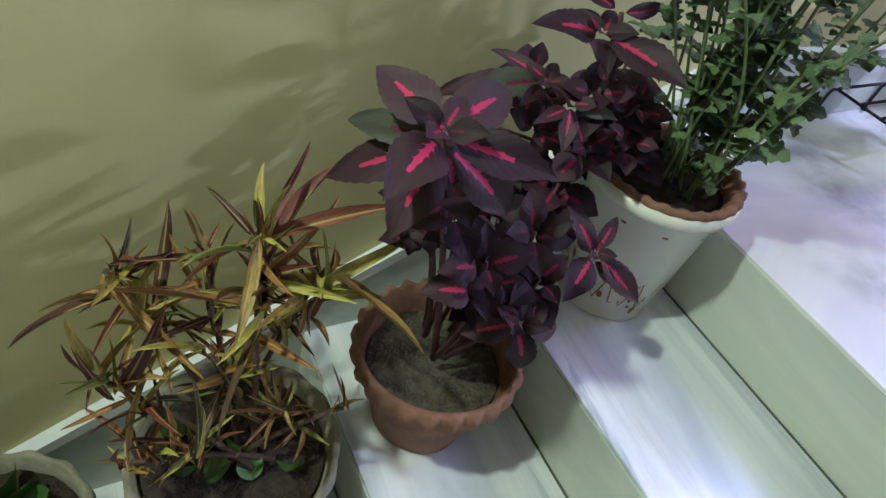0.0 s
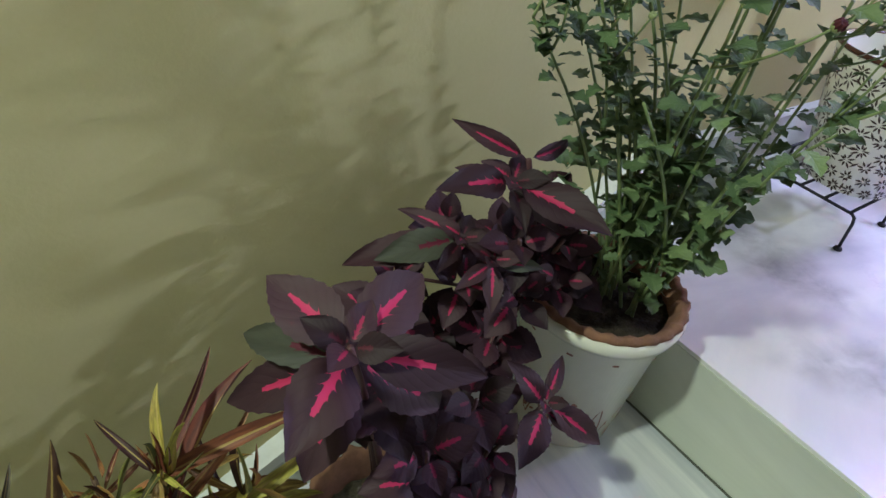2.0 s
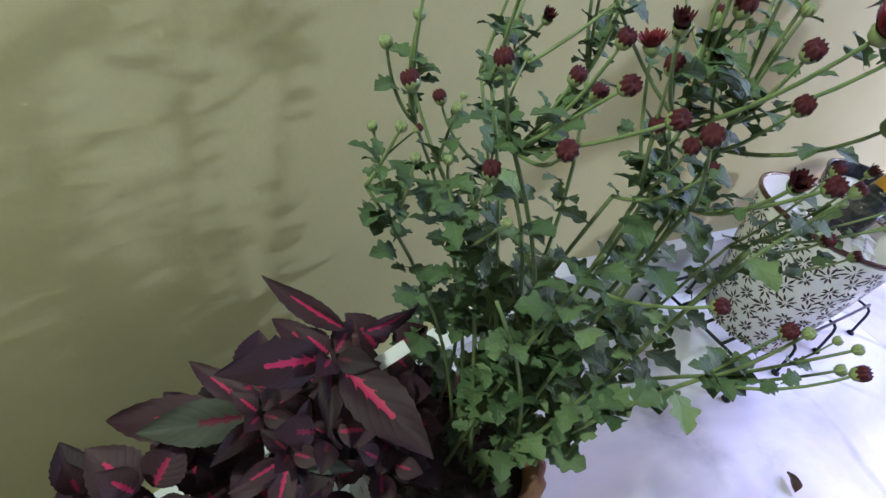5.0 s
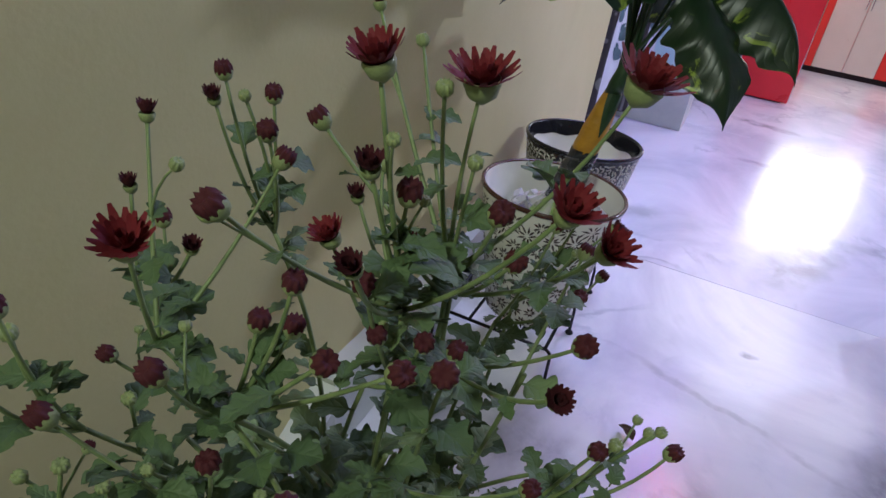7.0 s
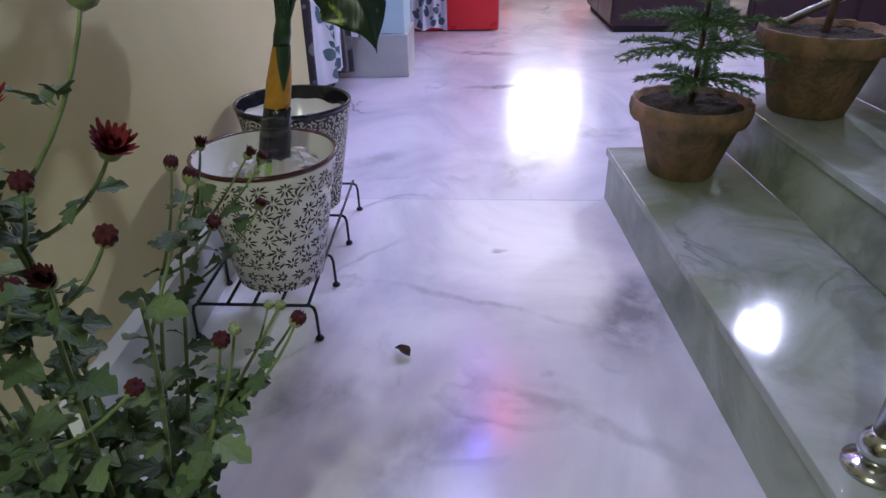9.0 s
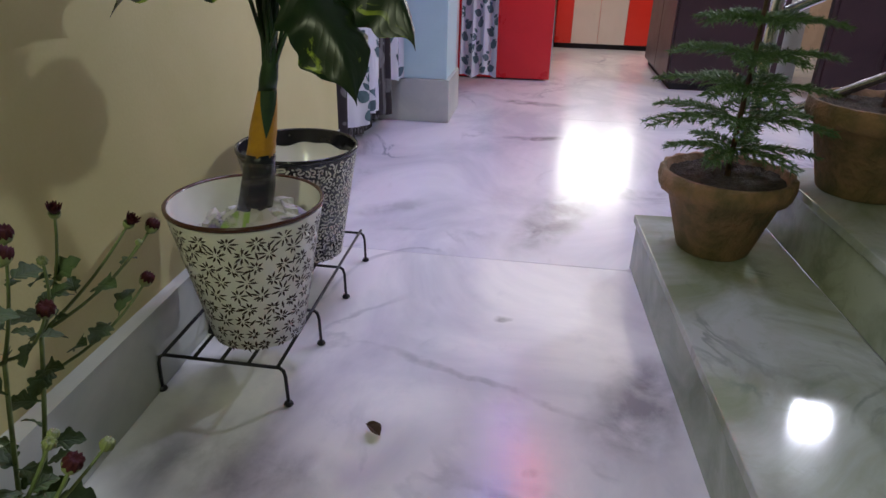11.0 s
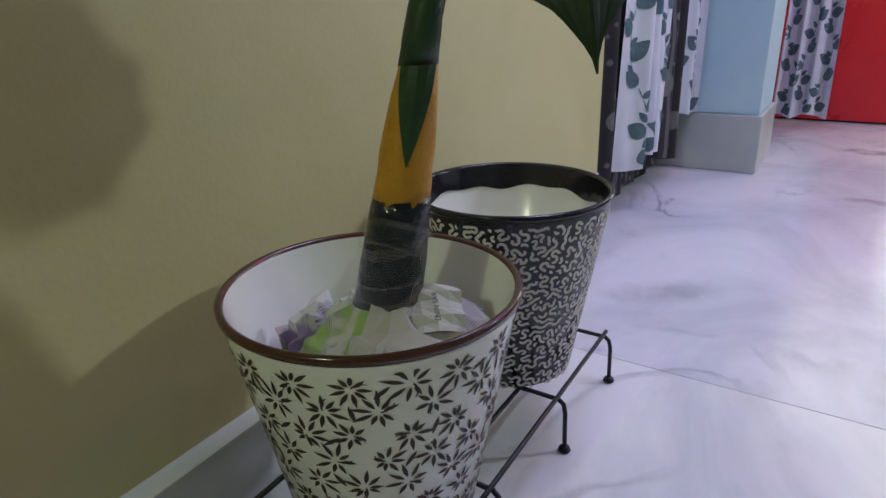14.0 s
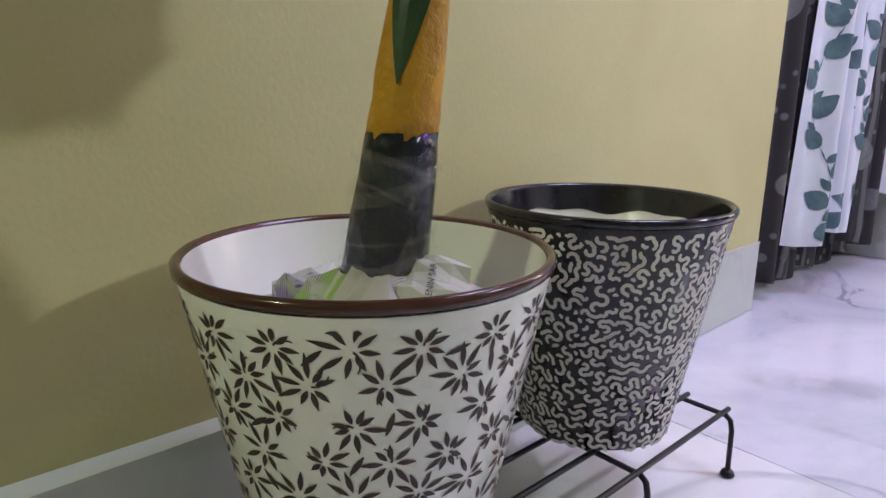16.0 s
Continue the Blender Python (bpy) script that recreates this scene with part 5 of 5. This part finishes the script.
LEAN = Vector((0.20, 0.02, 0))
M["black_tape"] = worn("black_plastic_wrap", (0.006, 0.008, 0.012), (0.022, 0.025, 0.032), 0.14, 14, 38, 0.7, dist=0.008)
M["sheath"] = worn("mustard_sheath", (0.30, 0.12, 0.006), (0.62, 0.33, 0.012), 0.5, 14, 45, 0.7, dist=0.008)
part("wrapped_base", bent([(0.041, -0.02), (0.041, 0.02), (0.038, 0.05), (0.037, 0.08), (0.034, 0.115), (0.0325, 0.140), (0.031, 0.152)], LEAN, 19, 2, 0.035), M["black_tape"], big, "black plastic wrapping", True)
part("sheath", bent([(0.0305, 0.146), (0.0300, 0.165), (0.0285, 0.18), (0.0288, 0.20), (0.027, 0.22), (0.0235, 0.255), (0.0190, 0.285)], LEAN, 22, 3, 0.03), M["sheath"], big, "mustard yellow sheath", True)
notch = bmesh.new()
prev = None
for k in range(9):
    t = k / 8
    z = 0.190 + 0.096 * t
    rad = (0.0292 + (0.0240 - 0.0292) * (z - 0.19) / 0.065 if z < 0.255 else 0.0240 - 0.0046 * (z - 0.255) / 0.03) + 0.0012
    row = [notch.verts.new((LEAN.x * z + rad * math.cos(-0.95 + o * (0.02 + 0.95 * t)), LEAN.y * z + rad * math.sin(-0.95 + o * (0.02 + 0.95 * t)), z)) for o in (-1, -0.5, 0, 0.5, 1)]
    if prev:
        for i in range(4):
            notch.faces.new((prev[i], prev[i + 1], row[i + 1], row[i]))
    prev = row
part("sheath_slit", notch, M["dark_stalk"], big, "dark green slit in the sheath")
part("crown_stem", bent([(0.0185, 0.284), (0.0180, 0.31), (0.0160, 0.34), (0.0130, 0.36), (0.007, 0.385)], LEAN, 26, 4, 0.09), M["dark_stalk"], big, smooth=True)


def clear_film(name, share, rough):
    """Thin clear plastic: mostly see-through, with a crisp gloss."""
    m, n, l, p = base(name, (0.5, 0.5, 0.5), rough)
    out = n["Material Output"]
    clear, gloss, both = n.new("ShaderNodeBsdfTransparent"), n.new("ShaderNodeBsdfGlossy"), n.new("ShaderNodeMixShader")
    gloss.inputs["Roughness"].default_value = rough
    b = n.new("ShaderNodeBump")
    b.inputs["Strength"].default_value, b.inputs["Distance"].default_value = 0.9, 0.007
    l.new(noise_tex(n, l, texco(n, l), 55, 4, 0.6, 0.8), b.inputs["Height"])
    l.new(b.outputs["Normal"], gloss.inputs["Normal"])
    both.inputs[0].default_value = share
    l.new(clear.outputs[0], both.inputs[1])
    l.new(gloss.outputs[0], both.inputs[2])
    l.new(both.outputs[0], out.inputs["Surface"])
    n.remove(p)
    return m


M["clear_wrap"] = clear_film("clear_plastic_film", 0.03, 0.06)
M["tape"] = clear_film("clear_tape", 0.085, 0.07)
film_bm = bent([(0.046, -0.012), (0.0475, 0.01), (0.0435, 0.03), (0.046, 0.05), (0.0415, 0.07), (0.0430, 0.09), (0.0385, 0.112), (0.0375, 0.134)], LEAN, 17, 7, 0.07)
part("plastic_film", film_bm, M["clear_wrap"], big, "loose clear plastic film")
flap = bmesh.new()
prev = None
for k in range(10):
    z = -0.005 + 0.013 * k
    row = [flap.verts.new((LEAN.x * z + 0.040 * math.cos(0.15) + o * 0.011 * (1 + 0.3 * math.sin(k * 1.9)), -0.012 + 0.006 * math.sin(1.3 * k + 2 * o), z)) for o in (0, 0.5, 1)]
    if prev:
        for i in (0, 1):
            flap.faces.new((prev[i], prev[i + 1], row[i + 1], row[i]))
    prev = row
part("film_flap", flap, M["tape"], big, "loose flap of clear plastic")
for z0, tilt, w in ((0.045, 0.5, 0.010), (0.085, -0.9, 0.003), (0.112, 0.55, 0.013), (0.03, -0.35, 0.003), (0.118, -0.6, 0.007), (0.062, 0.12, 0.003)):
    tb = bmesh.new()
    prev = None
    for q in range(25):
        a_ = 2 * math.pi * q / 24
        r_ = 0.0445 - 0.05 * z0 + 0.0015 * math.sin(5 * a_ + 40 * z0)
        z_ = z0 + tilt * 0.03 * math.sin(a_)
        pair = [tb.verts.new((LEAN.x * z_ + r_ * math.cos(a_), r_ * math.sin(a_), z_ + o_)) for o_ in (-w / 2, w / 2)]
        if prev:
            tb.faces.new((prev[0], pair[0], pair[1], prev[1]))
        prev = pair
    part("tape_band", tb, M["tape"], big, "glossy clear tape band", True)
crown_at = Vector((-0.500, 1.853, 0.40)) + LEAN * 0.375 + Vector((0, 0, 0.375))
leaves = [  # foot, tip, facing, width
    ((-0.400, 1.80, 0.965), (-0.700, 1.735, 0.855), (0.05, -0.42, 0.88), 0.92),
    ((-0.400, 1.80, 1.150), (-0.295, 1.500, 1.105), (0.0, -0.30, 0.95), 0.95),
    ((-0.490, 1.88, 1.145), (-0.185, 1.80, 1.200), (0.0, -0.60, 0.8), 0.85),
    ((-0.335, 1.90, 1.005), (-0.075, 1.90, 0.975), (0.12, -0.06, 1.0), 0.75),
    ((-0.318, 1.78, 0.915), (-0.198, 1.690, 0.715), (0.60, -0.75, 0.30), 0.66),
    ((-0.290, 1.90, 0.975), (-0.105, 1.780, 0.810), (0.70, -0.45, 0.55), 0.66),
    ((-0.500, 1.75, 1.150), (-0.700, 1.67, 1.190), (0.1, -0.08, 1.0), 0.9),
    ((-0.49, 1.92, 1.13), (-0.585, 1.80, 1.10), (-0.1, -0.5, 0.8), 0.9),
    ((-0.45, 1.96, 1.22), (-0.60, 2.12, 1.30), (0.1, -0.2, 0.9), 1.0),
    ((-0.36, 1.98, 1.15), (-0.20, 2.16, 1.18), (0.3, 0.1, 0.9), 1.0),
    ((-0.40, 1.80, 1.24), (-0.30, 1.60, 1.30), (0.1, -0.3, 0.9), 1.0),
    ((-0.42, 1.96, 0.95), (-0.36, 2.10, 0.80), (0.2, 0.4, 0.8), 0.9),
    ((-0.44, 1.90, 1.28), (-0.46, 1.90, 1.50), (0.4, -0.5, 0.4), 0.9),
    ((-0.40, 1.94, 1.34), (-0.28, 2.00, 1.52), (0.3, -0.5, 0.6), 0.9),
    ((-0.48, 1.95, 1.33), (-0.62, 1.98, 1.48), (0.3, -0.5, 0.6), 0.9),
    ((-0.37, 1.86, 1.30), (-0.20, 1.80, 1.42), (0.1, -0.6, 0.7), 0.9),
    ((-0.45, 1.86, 1.36), (-0.52, 1.74, 1.52), (0.2, -0.6, 0.6), 0.9),
]
for k, (a, b, f, w) in enumerate(leaves):
    put_leaf(big, LEAF["pothos"][k % 3], a, b, f, w)
    mid = crown_at.lerp(Vector(a), 0.55) + Vector((0, 0, 0.03))
    stem_part(big, curve_pts(crown_at - Vector((0.008, 0, 0.045)) + Vector((0.012 * math.cos(2.4 * k), 0.012 * math.sin(2.4 * k), 0)), mid, a, 8), 0.0046, 0.0026, M["dark_stalk"], "stalk", 8)

# crumpled newspaper packing the planter


def crumple(name, at, size, seed, material, label):
    r = random.Random(seed)
    bm = bmesh.new()
    bmesh.ops.create_icosphere(bm, subdivisions=3, radius=1)
    off = Vector((seed * 3.1, seed, 0))
    for v in bm.verts:
        d = 0.35 * noise.noise(v.co * 1.6 + off) + 0.75 * abs(noise.noise(v.co * 2.3 + off)) + 0.35 * abs(noise.noise(v.co * 5 + off))
        v.co = Vector((v.co.x * size[0], v.co.y * size[1], v.co.z * size[2])) * (0.72 + d)
    p = thing(name, at, label, "newspaper", "crumpled newspaper")
    part("sheet", bm, material, p)
    return p


def paper_mat(name, tint, ink):
    m, n, l, p = base(name, (0.6, 0.6, 0.56), 0.85)
    v = texco(n, l)
    w = n.new("ShaderNodeTexWave")
    w.inputs["Scale"].default_value, w.inputs["Distortion"].default_value, w.inputs["Detail"].default_value = 150, 2.2, 4
    l.new(v, w.inputs["Vector"])
    txt = ramp(n, l, w.outputs["Fac"], [(0.50, 0.0), (0.62, 0.85)])
    zone = ramp(n, l, noise_tex(n, l, v, 26, 2), [(0.45, 0.0), (0.50, 1.0)])
    c = mix(n, l, mix(n, l, 1.0, txt, zone, "MULTIPLY"), (0.50, 0.50, 0.45), ink)
    z2 = ramp(n, l, noise_tex(n, l, v, 13, 2), [(0.50, 0.0), (0.56, 0.85)])
    l.new(mix(n, l, z2, c, tint), p.inputs["Base Color"])
    return m


paper_a = paper_mat("newsprint_green", (0.30, 0.46, 0.10), (0.10, 0.10, 0.12))
paper_b = paper_mat("newsprint_plain", (0.50, 0.48, 0.44), (0.12, 0.12, 0.14))
M["news_plain"] = worn("plain_newsprint", (0.46, 0.46, 0.41), (0.56, 0.56, 0.51), 0.85, 30, 120, 0.2)
paper_c = paper_mat("newsprint_violet", (0.22, 0.16, 0.34), (0.08, 0.08, 0.16))


def draped(name, at, a0, a1, r0, r1, top, drop, seed, material, label):
    """A crumpled sheet lying round the stem, from angle a0 to a1."""
    p = thing(name, at, label, "newspaper", "crumpled newspaper")
    bm = bmesh.new()
    nr, na = 4, 11
    r_ = random.Random(seed)
    off = Vector((seed * 2.7, seed * 1.3, 0))
    rows = []
    for i in range(nr + 1):
        t = i / nr
        row = []
        for k in range(na + 1):
            a = a0 + (a1 - a0) * (k + (r_.uniform(-0.4, 0.4) if 0 < k < na else 0)) / na
            edge = 1 + 0.16 * noise.noise(Vector((3 * math.cos(a), 3 * math.sin(a), seed)))
            r = r0 + (r1 * edge - r0) * min(1, t + (r_.uniform(-0.08, 0.08) if 0 < i < nr else 0))
            x, y = r * math.cos(a), r * math.sin(a)
            q = Vector((x, y, 0)) * 26 + off
            fold = 0.040 * abs(noise.noise(q)) + 0.020 * abs(noise.noise(q * 2.3)) - 0.018
            row.append(bm.verts.new((x + 0.004 * noise.noise(q * 1.7), y + 0.004 * noise.noise(q * 1.9 + off), top - drop * t ** 0.8 + fold * (0.35 + t))))
        rows.append(row)
    for i in range(nr):
        for k in range(na):
            bm.faces.new((rows[i][k], rows[i][k + 1], rows[i + 1][k + 1], rows[i + 1][k]))
    bmesh.ops.triangulate(bm, faces=bm.faces)
    part("sheet", bm, material, p)
    return p


draped("newspaper_sheet", (-0.495, 1.853, 0.40), 2.6, 5.2, 0.040, 0.125, 0.030, 0.062, 1, paper_a, "crumpled newspaper with a green patch round the stem")
draped("newspaper_sheet", (-0.495, 1.853, 0.40), 4.9, 7.6, 0.040, 0.125, 0.036, 0.045, 2, paper_b, "crumpled pale newspaper round the stem")
draped("newspaper_sheet", (-0.495, 1.853, 0.40), 0.9, 3.0, 0.038, 0.110, 0.026, 0.055, 5, paper_b, "crumpled printed newspaper behind the stem")
scrap = thing("newspaper_scrap", (-0.432, 1.858, 0.430), "curled newspaper scrap with printed capitals by the stem", "newspaper", "crumpled newspaper")
scrap_bm = bmesh.new()
prev = None
for k in range(7):
    x = -0.030 + 0.010 * k
    row = [scrap_bm.verts.new((x, y, -0.25 * y * y / 0.03 - 0.006 * math.sin(2.2 * k) * abs(y) / 0.03)) for y in (-0.032, -0.016, 0.0, 0.016, 0.028)]
    if prev:
        for i in range(4):
            scrap_bm.faces.new((prev[i], row[i], row[i + 1], prev[i + 1]))
    prev = row
part("paper", scrap_bm, M["news_plain"], scrap)
letters = bpy.data.curves.new("capitals", "FONT")
letters.body, letters.size, letters.align_x, letters.align_y = "ENIN SAR", 0.0085, "CENTER", "CENTER"
carrier = new("capitals", letters)
lettering = bpy.data.meshes.new_from_object(carrier)
bpy.data.objects.remove(carrier)
lettering.materials.append(M["print_dark"])
words = new("lettering", lettering)
words.parent, words.location = scrap, (0, 0, 0.0012)
words["label"] = "dark printed capitals"
run, face = Vector((-0.42, 0.48, 0.42)).normalized(), Vector((0.50, -0.42, 0.80))
face = (face - run * face.dot(run)).normalized()
scrap.matrix_world = Matrix.Translation(scrap.location) @ Matrix((run, face.cross(run), face)).transposed().to_4x4()
crumple("newspaper_wad", (-0.572, 1.822, 0.368), (0.045, 0.045, 0.042), 3, paper_c, "crumpled violet printed newspaper in the planter")
crumple("newspaper_wad", (-0.556, 1.888, 0.362), (0.048, 0.046, 0.040), 4, paper_b, "crumpled pale newspaper packing the planter")
pack = crumple("newspaper_bed", (-0.515, 1.853, 0.27), (0.072, 0.072, 0.06), 6, paper_b, "bed of crumpled newspaper filling the planter")

# ---- conifer and stem on the stairs ----


def conifer(at, height, seed):
    r = random.Random(seed)
    tree = thing("conifer", at, "young green conifer with flat tiered branches in a clay pot", "plant")
    stem_part(tree, [Vector(at) + Vector((0, 0, -0.03)), Vector(at) + Vector((0.004, 0.003, height * 0.5)), Vector(at) + Vector((0, 0, height))], 0.008, 0.003, M["bark"], "trunk", 9)
    tiers = 9
    for t in range(tiers):
        z = 0.07 + (height - 0.12) * t / (tiers - 1)
        reach = (0.235 if t else 0.16) * (1 - 0.72 * t / tiers) + 0.03
        n = 6
        for k in range(n):
            a = 2 * math.pi * (k + 0.37 * t) / n + r.uniform(-0.2, 0.2)
            out = Vector((math.cos(a), math.sin(a), 0))
            L = reach * r.uniform(0.8, 1.12)
            bm = bmesh.new()
            axis = [out * L * s + Vector((0, 0, z + L * (0.22 * s - 0.24 * s * s))) for s in (i / 7 for i in range(8))]
            side = Vector((-out.y, out.x, 0))
            runs = [(axis, 0.016)]
            for j in range(1, 7):
                for sg in (-1, 1):
                    p = axis[j]
                    ln = L * 0.40 * (1 - 0.10 * j)
                    runs.append(([p, p + (out * 0.75 + side * sg * 0.7) * ln * 0.5 + Vector((0, 0, 0.004)), p + (out * 0.85 + side * sg * 0.6) * ln + Vector((0, 0, -0.004))], 0.015))
            for run, nl in runs:
                tube(run, 0.0022, 4, bm, 0.0014)
                total = sum((b - a2).length for a2, b in zip(run, run[1:]))
                m = max(6, int(total / 0.0021))
                for q in range(m):
                    f = q / m * (len(run) - 1)
                    i = int(f)
                    p = run[i].lerp(run[i + 1], f - i)
                    d = (run[i + 1] - run[i]).normalized()
                    o = d.orthogonal().normalized()
                    o.rotate(Matrix.Rotation(r.uniform(0, 6.28), 3, d))
                    e = p + (o * 0.8 + d * 0.9) * nl * r.uniform(0.8, 1.2)
                    w = d.cross(o) * 0.0022
                    bm.faces.new((bm.verts.new(p - w), bm.verts.new(p + w), bm.verts.new(e)))
            part("branch", bm, M["needle"], tree)
    return tree


conifer((0.635, 2.385, SR + 0.222), 0.78, 8)
bare = thing("bare_stem_plant", (1.00, 2.43, 2 * SR + 0.225), "thin bare brown plant stem in the clay pot", "plant")
stem_part(bare, curve_pts((1.00, 2.43, 2 * SR + 0.20), (1.01, 2.43, 0.9), (1.06, 2.45, 1.35)), 0.011, 0.007, M["bark"], "stem", 9)
for k in range(7):
    a = 0.9 * k
    p = Vector((1.045 + 0.002 * k, 2.44, 1.12 + 0.035 * k))
    put_leaf(bare, LEAF["round"][0], p, p + Vector((math.cos(a) * 0.11, math.sin(a) * 0.11, 0.03)), (0, 0, 1), 0.7)

# ---- steel railings ----
rail = thing("stair_railing", (0.72, 2.56, SR), "polished steel stair railing with slanting tubes", "railing", "railings")
rail_2 = thing("stair_railing", (0.60, 1.17, SR), "polished steel stair railing with a ball at its foot", "railing", "railings")
for rl, ball in ((rail, False), (rail_2, True)):
    part("post", tube([(0, 0, 0.0), (0, 0, 0.95)], 0.019, 16), M["steel"], rl, smooth=True)
    part("base_plate", lathe([(0.045, 0), (0.045, 0.006), (0.03, 0.012), (0.02, 0.02)], 24), M["steel"], rl, smooth=True)
    if ball:
        b = bmesh.new()
        bmesh.ops.create_uvsphere(b, u_segments=24, v_segments=14, radius=0.033)
        bmesh.ops.translate(b, vec=(0, 0, 0.045), verts=b.verts)
        part("ball", b, M["steel"], rl, "chrome ball", True)
    for z in (0.32, 0.62, 0.92):
        part("rail", tube([(0, 0, z), (2.3, 0, z + 1.10)], 0.013 if z < 0.9 else 0.022, 14), M["steel"], rl, smooth=True)

# ---- things on the worktop and floor ----
bowl = thing("red_bowl", (0.0, 7.62, 0.928), "red plastic bowl on the granite worktop", "bowl")
part("body", lathe([(0.05, 0), (0.06, 0.004), (0.12, 0.11), (0.125, 0.115), (0.115, 0.11), (0.055, 0.012), (0.0005, 0.012)], 36, caps=(True, False)), M["bright_red"], bowl, smooth=True)
stove = thing("gas_stove", (0.70, 8.03, 0.833), "black gas stove on the worktop", "stove")
part("body", boxed((-0.28, -0.17, 0.012), (0.28, 0.17, 0.075), 0.008), M["granite"], stove)
for x in (-0.13, 0.13):
    part("burner", lathe([(0.055, 0.0755), (0.06, 0.085), (0.03, 0.092), (0.0005, 0.092)], 24), M["iron"], stove).location.x = x
for x in (-0.26, 0.26):
    for y in (-0.15, 0.15):
        part("foot", boxed((x - 0.012, y - 0.012, 0), (x + 0.012, y + 0.012, 0.0118)), M["iron"], stove)
cookpot = thing("cooking_pot", (0.83, 8.03, 0.927), "steel cooking pot on the stove", "cooking pot")
part("body", lathe([(0.09, 0), (0.11, 0.01), (0.12, 0.06), (0.115, 0.10), (0.125, 0.112), (0.118, 0.112), (0.108, 0.1), (0.10, 0.015), (0.0005, 0.012)], 36, caps=(True, False)), M["steel"], cookpot, smooth=True)
for x, m, hh in ((0.42, "steel", 0.14), (0.33, "maroon", 0.17), (1.02, "blue_paint", 0.12), (1.08, "white_wall", 0.06)):
    c = thing("canister", (x, 8.08, 0.833), "small kitchen container on the worktop", "container", "containers on the worktop")
    part("body", lathe([(0.036, 0), (0.04, 0.006), (0.04, hh * 0.8), (0.036, hh * 0.85)], 24), M[m], c, smooth=True)
    part("lid", lathe([(0.041, hh * 0.852), (0.041, hh * 0.97), (0.034, hh), (0.0005, hh)], 24), M["steel"], c, smooth=True)
dead = thing("dry_leaf", (-0.187, 1.658, 0.003), "small curled dry brown leaf on the marble floor", "leaf")
lf = part("blade", blade(oval(0.8, 0.3, 0.8), 10, 3, 0.2, 0.5, wave=0.4), M["bark"], dead)
lf.matrix_basis = Matrix.Translation((0.02, -0.02, 0.008)) @ Matrix.Rotation(0.9, 4, "Z") @ Matrix.Scale(0.05, 4)
